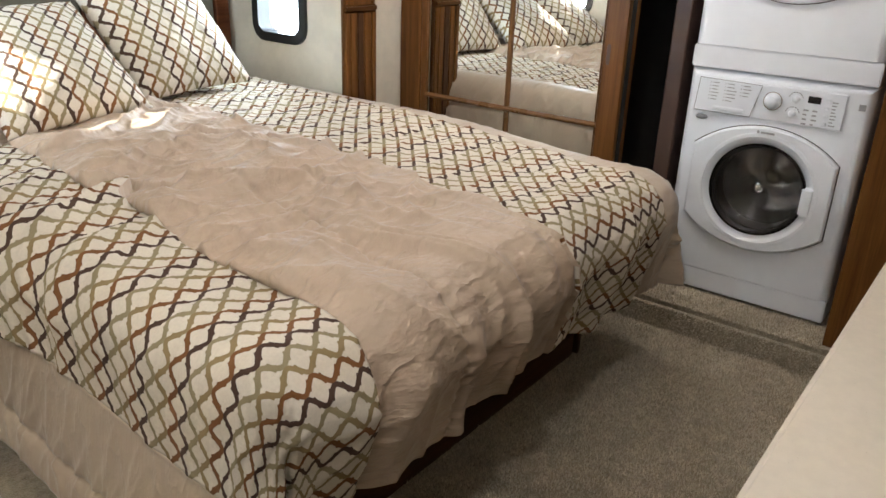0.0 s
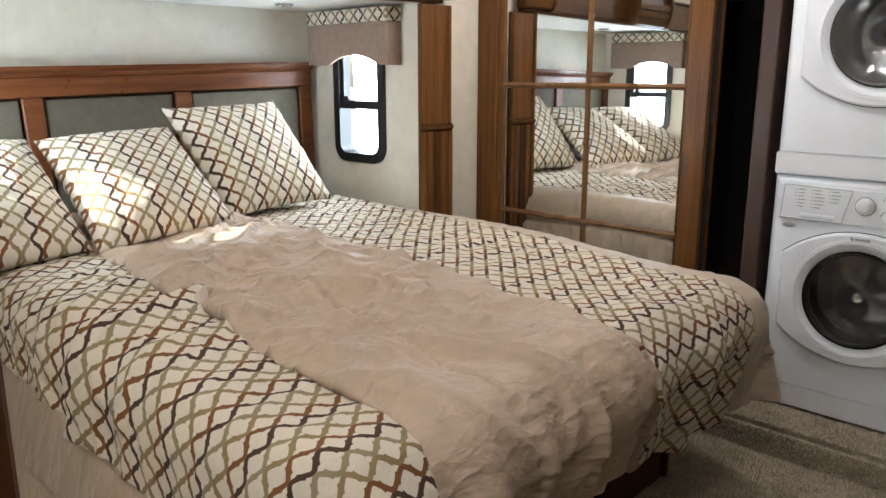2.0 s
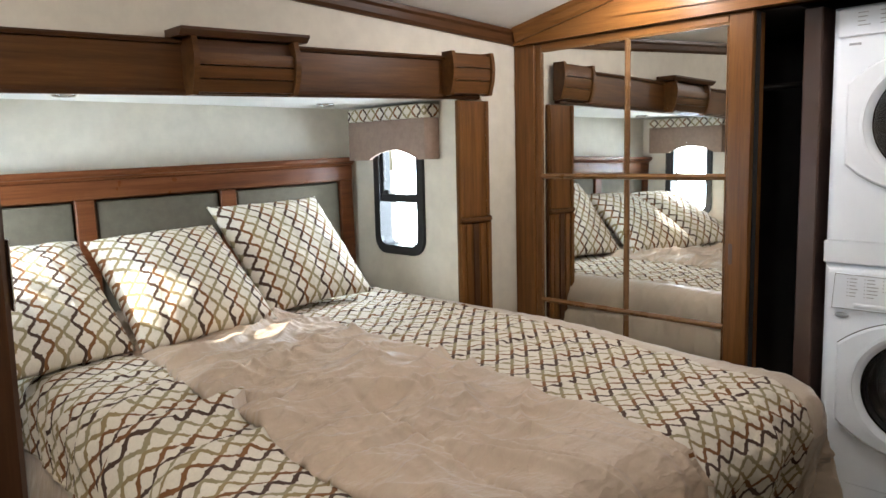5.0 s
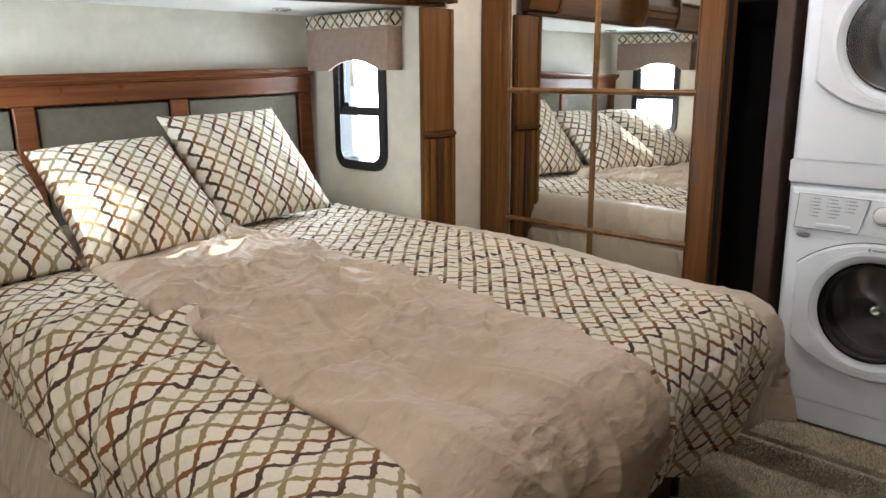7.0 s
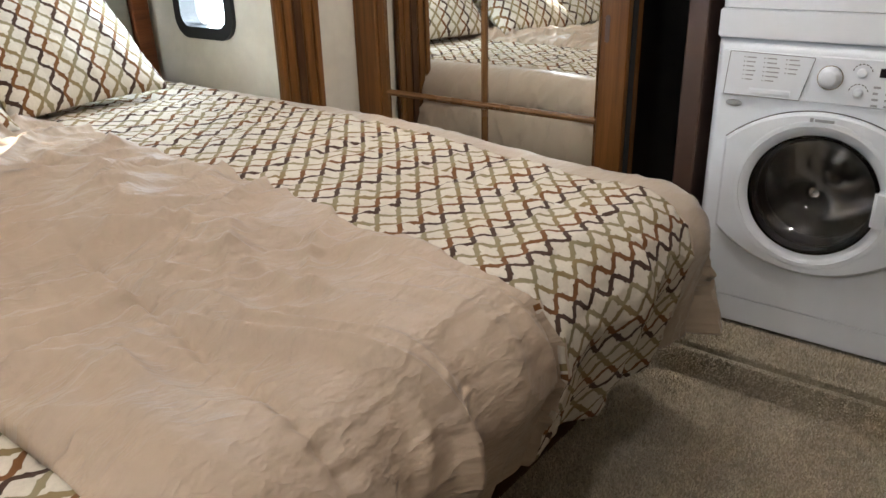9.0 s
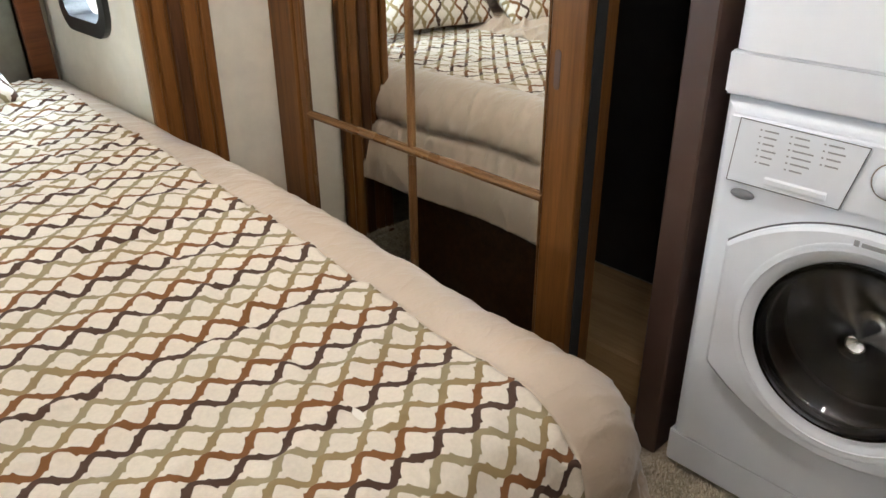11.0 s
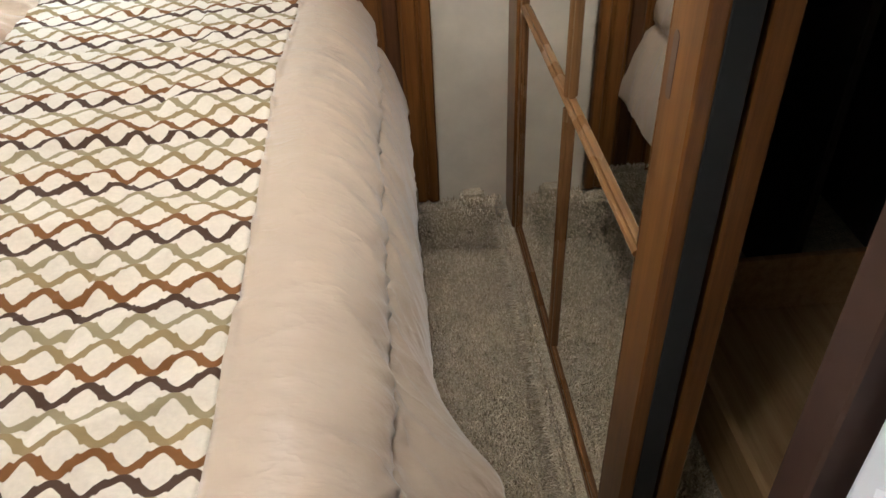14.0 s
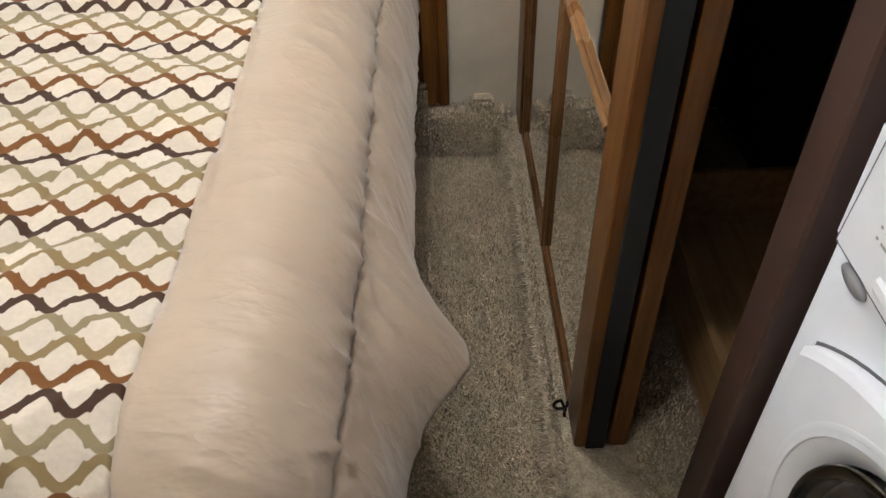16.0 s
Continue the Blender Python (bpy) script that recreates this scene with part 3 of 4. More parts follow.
def ridge(p, scale, seed, octaves=3):
    v = noise.fractal(Vector((p[0] * scale[0], p[1] * scale[1], seed)), 1.0, 2.0, octaves)
    return 1 - abs(v) * 2.2


def drape(u, v):
    """World place of the cloth's point u (across), v (along)."""
    sway = 0.014 * noise.noise(Vector((u * 1.7, v * 2.3, 4.0)))
    x0 = u + sway + 0.032 * (v - 1.0)
    a = x0 - FLAT_R if x0 > FLAT_R else (x0 - FLAT_L if x0 < FLAT_L else 0.0)
    b = v - FLAT_F if v < FLAT_F else 0.0
    s = math.hypot(a, b)
    bx, by = min(max(x0, FLAT_L), FLAT_R), max(v, FLAT_F)
    if s == 0:
        return Vector((bx, by, top_z(v))), Vector((0, 0, 1)), 0.0
    side = abs(a) / s
    lean = 0.02 + 0.29 * side * (1 if a > 0 else 0.25) if side > 0.01 else -0.02
    corner = 4 * side * side * (1 - side * side)
    lean += 0.03 * corner if a > 0 else 0.0
    r = 0.13 if a > 0 or side < 0.4 else 0.10
    out, down = over(s, r, max(lean, -0.05) if lean > 0 else 0.0)
    if side < 0.5:
        out -= 0.34 * max(0.0, s - 0.21)
    if a > 0 and side > 0.8:
        out += 0.52 * max(0.0, s - 0.22) * math.exp(-(((v - 0.90) / 0.10) ** 2))
    dx, dy = a / s, b / s
    z = top_z(v) - down
    k = min(1.0, s / (r * 1.57))
    nrm = Vector((dx * math.sin(k * 1.5), dy * math.sin(k * 1.5), math.cos(k * 1.5))).normalized()
    return Vector((bx + dx * out, by + dy * out, z)), nrm, s


def crease(p, scale, seed, sharp):
    """Narrow raised folds along the zero line of a smooth noise."""
    return max(0.0, 1 - abs(noise.noise(Vector((p[0] * scale[0], p[1] * scale[1], seed)))) * 3.2) ** sharp


def puff(u, v, s, plainband):
    """Height of folds and quilting over the smooth drape."""
    h = (0.006 if U_L < u < U_R else 0.0015) * noise.noise(Vector((u * 5, v * 5, 1.0)))
    if plainband:
        warp = 0.11 * noise.noise(Vector((u * 3.2, v * 3.0, 9.0)))
        foot = min(1.0, max(0.0, (1.12 - v) / 0.40))
        mid = 1 - foot
        # broad pillowy quilting
        h += 0.010 * noise.noise(Vector((u * 6.5, v * 6.0, 3.0)))
        # folds across the band on the top, slanting towards the foot lower down
        h += 0.030 * mid * crease((u + warp, v - 0.35 * u + warp), (2.0, 6.0), 14.0, 2.0)
        h += 0.018 * mid * crease((u + warp, v + 0.40 * u - warp), (2.8, 8.5), 8.0, 2.0)
        h += 0.006 * mid * crease((u - warp, v - 0.15 * u + 0.6 * warp), (5.0, 15.0), 5.0, 1.5)
        h += 0.029 * foot * crease((u + 0.38 * v + 0.5 * warp, v), (6.0, 1.2), 21.0, 1.8)
        h += 0.013 * foot * crease((u + 0.10 * v + warp, v), (10.0, 2.2), 31.0, 1.6)
        h += 0.003 * crease((u + 0.5 * v + warp, v - 0.5 * u), (12.0, 8.0), 41.0, 1.7)
        # star of creases round a pulled tuft
        for cu, cv, reach in ((0.98, 1.13, 0.20), (0.86, 1.62, 0.13), (1.12, 1.52, 0.11)):
            du, dv = u - cu, v - cv
            far = math.hypot(du, dv)
            h += 0.008 * math.exp(-(far / reach) ** 2) * (abs(math.sin(3.5 * math.atan2(dv, du) + cu * 9 + 2 * warp)) ** 3) * min(1.0, far / 0.03)
            h -= 0.012 * math.exp(-(far / 0.02) ** 2)
        edge = min(u - band_left(v), band_right(v) - u)
        h += 0.016 * min(1.0, max(0.0, edge / 0.06)) - 0.005
        # stitch lines that pull the filling down, with small puckers along them
        seam = u - 0.80 - 0.05 * max(0.0, v - 0.9) - 0.015 * math.sin(7 * v)
        near = math.exp(-(seam / 0.010) ** 2)
        h -= 0.011 * near * min(1.0, max(0.0, (1.30 - v) / 0.15))
        h += 0.004 * math.sin(v * 190) * math.exp(-((seam) / 0.018) ** 2) * foot
        for c in (0.98, 1.36, 1.74):
            h -= 0.009 * math.exp(-((v - c - 0.02 * math.sin(6 * u)) / 0.012) ** 2)
        if v < FLAT_F:
            h += 0.009 * math.sin(u * 40 + 4 * noise.noise(Vector((u * 4, v * 3, 0)))) * min(1.0, (FLAT_F - v) / 0.22)
    elif u > U_R or u < U_L:
        d = u - U_R if u > U_R else U_L - u
        h += 0.0015 * math.sin(v * 30 + 5 * noise.noise(Vector((v * 2.2, u * 3, 2)))) * min(1, d / 0.16)
        h += 0.004 * max(0.0, ridge((u, v + 0.3 * u), (3, 13), 7.0, 1.0)) ** 4 * min(1, d / 0.08)
        h -= 0.008 * math.exp(-((d - 0.23) / 0.007) ** 2)
        # puckers drawn in by the stitched line, slanting away from it
        pull = math.exp(-((d - 0.23) / 0.065) ** 2)
        h += 0.008 * crease((v + 0.55 * abs(d - 0.23), d), (15.0, 3.0), 5.0, 2.0) * pull * min(1.0, abs(d - 0.23) / 0.012)
        h += 0.004 * crease((v - 0.4 * d, d), (26.0, 5.0), 25.0, 1.6) * pull
        h += 0.005 * math.sin(math.pi * min(1, d / 0.23)) ** 0.7
        h += 0.012 * math.sin(math.pi * min(1, max(0, d - 0.23) / 0.2))
    else:
        h += 0.007 * max(0.0, ridge((u, v), (4, 7), 3.0))
        if u > 1.0:
            # quilted furrows along and across the panel
            h -= 0.006 * math.exp(-((u - 1.62 - 0.008 * math.sin(v * 9)) / 0.008) ** 2)
            for c in (1.0, 1.34, 1.68, 2.02):
                h -= 0.005 * math.exp(-((v - c) / 0.009) ** 2)
            h += 0.006 * crease((u, v), (7.0, 12.0), 17.0, 2.0)
        else:
            # bunched folds with a steep far side
            for c, a, w in ((1.405, 0.034, 0.085), (1.62, 0.020, 0.07), (1.20, 0.012, 0.06)):
                q = v - c - 0.10 * (u - U_A) - 0.02 * noise.noise(Vector((u * 6, c, 0)))
                h += a * (math.exp(-(q / w) ** 2) if q < 0 else math.exp(-(q / (0.3 * w)) ** 2))
            h += 0.008 * crease((u, v - 0.3 * u), (4.0, 13.0), 27.0, 2.0) * min(1.0, max(0.0, (v - 0.9) / 0.3))
        if v < FLAT_F:
            h += 0.018 * math.sin(u * 17 + 2.5 * noise.noise(Vector((u * 3, v * 2, 0)))) * min(1, (FLAT_F - v) / 0.25)
    return h


def comforter():
    lines = [(U_L - 0.40, U_L, 44), (U_L, U_A, 70), (U_A, U_B, 140), (U_B, U_R, 80), (U_R, U_R + 0.42, 60)]
    us, mat = [lines[0][0]], []
    for k, (a, b, n) in enumerate(lines):
        for i in range(n):
            us.append(a + (b - a) * (i + 1) / n)
            mat.append({0: 1, 1: 0, 2: 1, 3: 0, 4: 1}[k])
    nv, v0, v1 = 400, 2.60, 0.222
    verts, uvs = [], []
    for j in range(nv + 1):
        v = v0 + (v1 - v0) * j / nv
        left, right = band_left(v), band_right(v)
        for u in us:
            # the band's seams are not ruled straight
            if U_L < u <= U_A:
                u = U_L + (u - U_L) * (left - U_L) / (U_A - U_L)
            elif U_A < u < U_B:
                u = left + (u - U_A) * (right - left) / (U_B - U_A)
            elif U_B <= u < U_R:
                u = right + (u - U_B) * (U_R - right) / (U_R - U_B)
            drop = min(1.0, max(0.0, (u - 1.30) / 0.35))
            v = v0 + (v1 - 0.075 * drop * drop * (3 - 2 * drop) - v0) * j / nv
            # the hem is rounded at the foot corners
            vv = v
            p, n, s = drape(u, vv)
            q = p + n * puff(u, vv, s, left < u < right)
            q.z = max(q.z, 0.145 + 0.02 * noise.noise(Vector((u * 6, v * 6, 0))))
            verts.append(q)
            uvs.append((u, v))
    m = len(us)
    th = thing("comforter", (1.08, 1.6, TOP), "cream trellis comforter with wrinkled beige centre band on the bed", "comforter")
    start = 0
    for k, (ua, ub, n) in enumerate(lines):
        name, look_of, label = [("border", M_EDGE, "plain beige border"), ("trellis_panel", M_TRELLIS, "cream panel with brown trellis"), ("centre_band", M_BEIGE, "wrinkled beige band"),
                                ("trellis_panel", M_TRELLIS, "cream panel with brown trellis"), ("border", M_EDGE, "plain beige border")][k]
        faces = []
        for j in range(nv):
            v = v0 + (v1 - v0) * j / nv
            for i in range(start, start + n):
                a = max(0.0, us[i] - FLAT_R, FLAT_L - us[i])
                b = max(0.0, FLAT_F - v)
                if math.hypot(a, b) < (0.61 if k in (1, 2, 3) or b == 0.0 else max(0.40, 0.53 - b)) or a == 0.0:
                    faces.append((j * m + i, (j + 1) * m + i, (j + 1) * m + i + 1, j * m + i + 1))
        used = sorted({q for f in faces for q in f})
        at = {q: w for w, q in enumerate(used)}
        me = bpy.data.meshes.new(name)
        me.from_pydata([verts[q] for q in used], [], [tuple(at[q] for q in f) for f in faces])
        layer = me.uv_layers.new(name="UVMap")
        for loop in me.loops:
            layer.data[loop.index].uv = uvs[used[loop.vertex_index]]
        for p in me.polygons:
            p.use_smooth = True
        me.materials.append(look_of)
        me.validate()
        ob = new(name, me)
        ob.parent = th
        ob.matrix_parent_inverse = Matrix.Translation(-th.location)
        thick = ob.modifiers.new("thickness", "SOLIDIFY")
        thick.thickness, thick.offset = 0.012, -1
        tagged(ob, label)
        start += n
    return th


comforter()


def pillow(bl, br, tl, tr, thick, seed, flip=False):
    """Soft case between four corners, fuller in the middle, with drawn-in edges and a seam."""
    bl, br, tl, tr = map(Vector, (bl, br, tl, tr))
    nrm = ((br - bl).cross(tl - bl)).normalized()
    n = 44
    wid, hei = (br - bl).length, (tl - bl).length
    verts, uvs, faces = [], [], []

    def side(k):
        base = len(verts)
        for j in range(n + 1):
            for i in range(n + 1):
                s, t = i / n, j / n
                # sides bow inwards between the corners
                a, b = 2 * s - 1, 2 * t - 1
                s2 = 0.5 + 0.5 * a * (1 - 0.055 * (1 - b * b))
                t2 = 0.5 + 0.5 * b * (1 - 0.055 * (1 - a * a))
                p = bl.lerp(br, s2).lerp(tl.lerp(tr, s2), t2)
                full = max(0.0, (1 - abs(a) ** 2.6) * (1 - abs(b) ** 2.6)) ** 0.55
                wr = 0.010 * noise.noise(Vector((a * 2.6 + seed, b * 2.6, k))) * full + 0.006 * noise.noise(Vector((a * 7 + seed, b * 7, k))) * full ** 0.5
                pull = 0.006 * math.sin(9 * math.atan2(b, a) + seed) * max(0.0, math.hypot(a, b) - 0.55) * full
                verts.append(p + nrm * (k * (0.003 + thick * 0.5 * full) + k * (wr + pull)))
                uvs.append((s * wid * 0.94 + seed * 0.043, t * hei * 0.94 + seed * 0.086))
        for j in range(n):
            for i in range(n):
                q = (base + j * (n + 1) + i, base + j * (n + 1) + i + 1, base + (j + 1) * (n + 1) + i + 1, base + (j + 1) * (n + 1) + i)
                faces.append(q if k > 0 else q[::-1])

    side(1)
    side(-1)
    m = (n + 1) ** 2
    rim = [i for i in range(n + 1)] + [(j + 1) * (n + 1) - 1 for j in range(1, n + 1)] + [n * (n + 1) + i for i in range(n - 1, -1, -1)] + [j * (n + 1) for j in range(n - 1, 0, -1)]
    for a, b in zip(rim, rim[1:] + rim[:1]):
        faces.append((a, a + m, b + m, b))
    me = bpy.data.meshes.new("pillow")
    me.from_pydata(verts, [], faces)
    layer = me.uv_layers.new(name="UVMap")
    for loop in me.loops:
        x, y = uvs[loop.vertex_index]
        layer.data[loop.index].uv = (y, x) if flip else (x, y)
    for p in me.polygons:
        p.use_smooth = True
    me.materials.append(M_TRELLIS)
    me.validate()
    return tagged(new("pillow", me), "cream pillow with brown trellis pattern leaning on the headboard", "pillow", "pillows on the bed")


pillow((1.175, 2.20, 0.765), (1.715, 2.285, 0.768), (1.12, 2.545, 1.150), (1.615, 2.545, 1.165), 0.15, 3, True)
pillow((0.63, 2.01, 0.760), (1.16, 2.125, 0.764), (0.645, 2.50, 1.060), (1.125, 2.52, 1.080), 0.17, 7, True)
pillow((0.225, 1.96, 0.758), (0.63, 2.06, 0.760), (0.225, 2.48, 1.055), (0.625, 2.51, 1.065), 0.16, 12, True)


# ---- sliding mirror doors ----
def mirror_door(x, name_label, front):
    """Wooden framed sliding door; the front one holds six mirror lights between gilt bars."""
    th = thing("sliding_door", (x, 1.42, LEDGE), name_label, "door", "sliding closet doors")
    y0, y1, z0, z1 = 0.938, 1.872, LEDGE + 0.002, 1.782
    t = 0.030
    part("stile", boxes((x, x + t, y0, 1.022, z0, z1), bevel=0.003), M_WOOD_Z, th)
    part("stile", boxes((x, x + t, 1.842, y1, z0, z1), bevel=0.003), M_WOOD_Z, th)
    part("top_rail", boxes((x, x + t, 1.022, 1.842, 1.752, z1), bevel=0.003), M_WOOD_Y, th)
    part("bottom_rail", boxes((x, x + t, 1.022, 1.842, z0, z0 + 0.022), bevel=0.003), M_WOOD_Y, th)
    if not front:
        part("panel", boxes((x + 0.010, x + 0.020, 1.022, 1.842, z0 + 0.022, 1.752), bevel=0), M_DARK_Z, th, "dark back panel")
        return
    ym, rows = 1.424, (z0 + 0.022, 0.704, 1.233, 1.752)
    for za, zb in zip(rows, rows[1:]):
        for ya, yb in ((1.022, ym), (ym, 1.842)):
            part("mirror_pane", boxes((x + 0.008, x + 0.014, ya + 0.0005, yb - 0.0005, za + 0.0005, zb - 0.0005), bevel=0), M_MIRROR, th, "silvered mirror pane")

    def bar(a, b, c, axis):
        prof = [(x + 0.008, c - 0.011), (x + 0.003, c - 0.010), (x + 0.002, c - 0.006), (x - 0.002, c - 0.004), (x - 0.004, c), (x - 0.002, c + 0.004), (x + 0.002, c + 0.006), (x + 0.003, c + 0.010), (x + 0.008, c + 0.011)]
        part("glazing_bar", sweep(prof, a, b, axis), M_GOLD if axis == "z" else M_GOLD_Y, th, "ribbed gilt-brown glazing bar")

    for za, zb in zip(rows, rows[1:]):
        bar(za + (0.011 if za > 0.2 else 0), zb - (0.011 if zb < 1.7 else 0), ym, "z")
    for z in rows[1:3]:
        bar(1.022, 1.842, z, "y")
    for a, b, c in ((1.022, 1.842, rows[0] + 0.002), (1.022, 1.842, rows[3] - 0.004)):
        part("bead", boxes((x + 0.002, x + 0.008, a, b, c - 0.003, c + 0.006), bevel=0.001), M_GOLD_Y, th)
    for c in (1.024, 1.836):
        part("bead", boxes((x + 0.002, x + 0.008, c, c + 0.005, rows[0] + 0.01, rows[3] - 0.01), bevel=0.001), M_GOLD, th)
    part("brush_strip", boxes((x + 0.019, x + 0.050, y0 - 0.004, y0 - 0.0005, z0, z1), bevel=0.001), plain("black_felt", (0.010, 0.012, 0.012), 0.95), th, "black felt sealing strip on the door edge")
    # finger pull: thin dark brown plate, slightly proud of the stile
    bm = bmesh.new()
    out = []
    for i in range(24):
        a = 2 * math.pi * i / 24
        out.append((1.0 + 0.008 * math.cos(a), 0.966 + (0.030 if math.sin(a) >= 0 else -0.030) + 0.008 * math.sin(a)))
    f = [bm.verts.new((x + 0.001, p, q)) for p, q in out]
    g = [bm.verts.new((x - 0.0008, 1.0 + (p - 1.0) * 0.85, 0.966 + (q - 0.966) * 0.97)) for p, q in out]
    bm.faces.new(g)
    for i in range(24):
        bm.faces.new((f[i], f[(i + 1) % 24], g[(i + 1) % 24], g[i]))
    bmesh.ops.recalc_face_normals(bm, faces=bm.faces[:])
    part("finger_pull", bm, M_PANEL, th, "finger pull, a thin dark brown plate")


mirror_door(2.292, "sliding closet door with six mirror panes in a maple frame", True)
mirror_door(2.352, "maple-framed sliding closet door, slid open behind the other", False)
structure("door_track", boxes((2.322, 2.352, 0.97, 1.872, HEAD - 0.03, HEAD - 0.001), bevel=0.002), M_BLACK, "black sliding door track", "track")


def floor_guide():
    """Bent iron hook at the foot of the front door."""
    cu = bpy.data.curves.new("floor_guide", "CURVE")
    cu.dimensions, cu.bevel_depth, cu.bevel_resolution = "3D", 0.0032, 3
    sp = cu.splines.new("POLY")
    pts = [(2.284, 1.0 + 0.004 * math.sin(i), LEDGE + 0.004 + i * 0.006) for i in range(5)]
    pts += [(2.276 - 0.012 * math.sin(a), 1.004, LEDGE + 0.034 + 0.012 * math.cos(a)) for a in np.linspace(0, 5.2, 14)]
    sp.points.add(len(pts) - 1)
    for p, c in zip(sp.points, pts):
        p.co = (*c, 1)
    ob = new("floor_guide_curve", cu)
    me = bpy.data.meshes.new_from_object(ob.evaluated_get(bpy.context.evaluated_depsgraph_get()))
    bpy.data.objects.remove(ob)
    me.materials.clear()
    me.materials.append(M_IRON)
    tagged(new("floor_guide", me), "small black bent iron guide at the foot of the closet door", "door guide")


floor_guide()


# ---- inside the closet ----
def closet_bin():
    th = thing("closet_bin", (2.75, 1.15, LEDGE), "open plywood storage bin on the closet floor", "storage bin")
    top = []
    for i in range(41):
        y = 0.84 + (1.50 - 0.84) * i / 40
        k = min(1, max(0, (y - 1.18) / 0.07))
        top.append((y, 0.250 + 0.014 * (3 * k * k - 2 * k ** 3)))
    prof = [(0.84, LEDGE + 0.002)] + top + [(1.50, LEDGE + 0.002)]
    part("front_board", sweep(prof, 2.528, 2.543, "x"), M_PLY, th)
    part("end_board", boxes((2.5435, 3.10, 1.485, 1.50, LEDGE + 0.002, 0.262), bevel=0.001), M_PLY, th)
    part("bottom", boxes((2.5435, 3.10, 0.84, 1.4845, LEDGE + 0.002, LEDGE + 0.014), bevel=0.001), M_PLY, th)


closet_bin()
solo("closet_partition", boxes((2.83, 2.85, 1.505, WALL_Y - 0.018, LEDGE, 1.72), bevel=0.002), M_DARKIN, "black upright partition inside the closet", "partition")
solo("closet_rod", lathe([(0.012, 0.0), (0.012, 1.06)], (2.72, 0.85, 1.56), "y", 16), M_IRON, "dark metal hanging rod inside the closet", "rod", smooth=True)


# ---- laundry machines ----
FX, WY0, WY1 = 2.44, 0.142, 0.746   # front plane and sides of the machines
CY = (WY0 + WY1) / 2


def shell(z0, z1, cz):
    """Cabinet with rounded front edges and a round opening behind the door."""
    bm = boxes((FX, FX + 0.54, WY0, WY1, z0, z1), bevel=0)
    es = [e for e in bm.edges if all(v.co.x < FX + 0.01 for v in e.verts) and not all(v.co.z < z0 + 0.01 for v in e.verts)]
    bmesh.ops.bevel(bm, geom=es, offset=0.034, segments=5, affect="EDGES", profile=0.5)
    front = max((f for f in bm.faces if f.normal.x < -0.99), key=lambda f: f.calc_area())
    rim = list(front.edges)
    bmesh.ops.delete(bm, geom=[front], context="FACES_ONLY")
    ring = [bm.verts.new((FX, CY + 0.175 * math.cos(2 * math.pi * i / 48), cz + 0.175 * math.sin(2 * math.pi * i / 48))) for i in range(48)]
    hole = [bm.edges.new((ring[i], ring[(i + 1) % 48])) for i in range(48)]
    bmesh.ops.triangle_fill(bm, edges=rim + hole, use_beauty=True, normal=(-1, 0, 0))
    return bm


def soften(ob):
    """Smooth shading on the rounded edges only."""
    for p in ob.data.polygons:
        p.use_smooth = max(abs(c) for c in p.normal) < 0.995
    ob.data.set_sharp_from_angle(angle=radians(35))


def clipped(r, half, up, n=72):
    """Round door outline with straight uprights."""
    out = []
    for i in range(n):
        a = 2 * math.pi * i / n
        y, z = r * math.cos(a), r * math.sin(a)
        # barrel shape: straight sides, shallow arcs above and below
        y = max(-half, min(half, y))
        cap = up - (0.36 - math.sqrt(0.36 ** 2 - y * y))
        out.append((y, max(-cap, min(cap, z * 1.3))))
    return out


def slab(outline, cy, cz, x0, x1, ease=0.006):
    bm = bmesh.new()
    k = len(outline)
    loops = []
    for x, f in ((x1, 1.0), (x0 + ease, 1.0), (x0, 1 - ease / 0.2)):
        loops.append([bm.verts.new((x, cy + y * f, cz + z * f)) for y, z in outline])
    for a, b in zip(loops, loops[1:]):
        for i in range(k):
            j = (i + 1) % k
            bm.faces.new((a[i], a[j], b[j], b[i]))
    return bm, loops[-1]


def door_panel(th, cz, r_hole, x_out):
    """Front door: flat shield with a round hole, raised ring, bowl glass and its catch."""
    k = 72
    bm, rim = slab(clipped(0.268, 0.243, 0.224, k), CY, cz, x_out, FX + 0.004)
    inner = [bm.verts.new((x_out - 0.001, CY + r_hole * math.cos(2 * math.pi * i / k), cz + r_hole * math.sin(2 * math.pi * i / k))) for i in range(k)]
    deep = [bm.verts.new((x_out + 0.030, CY + (r_hole - 0.012) * math.cos(2 * math.pi * i / k), cz + (r_hole - 0.012) * math.sin(2 * math.pi * i / k))) for i in range(k)]
    for a, b in ((rim, inner), (inner, deep)):
        for i in range(k):
            j = (i + 1) % k
            bm.faces.new((a[i], a[j], b[j], b[i]))
    bmesh.ops.recalc_face_normals(bm, faces=bm.faces[:])
    return part("door", bm, M_WHITE2, th, "white shield-shaped door")


def text_rows(th, y0, y1, z0, z1, rows, cols, gap=0.35, w=0.6):
    """Small print too fine to read, as grey bars."""
    rnd = random.Random(int(y0 * 1000 + z0 * 77))
    bm = bmesh.new()
    for r in range(rows):
        for c in range(cols):
            ya = y1 - (y1 - y0) * c / cols
            za = z1 - (z1 - z0) * (r + 1) / rows
            ln = (y1 - y0) / cols * w * rnd.uniform(0.5, 1)
            h = (z1 - z0) / rows * gap
            vs = [bm.verts.new((FX - 0.0098, y, z)) for y, z in ((ya, za), (ya - ln, za), (ya - ln, za + h), (ya, za + h))]
            bm.faces.new(vs)
    bmesh.ops.recalc_face_normals(bm, faces=bm.faces[:])
    part("printed_legend", bm, M_GREY, th, "fine grey print")


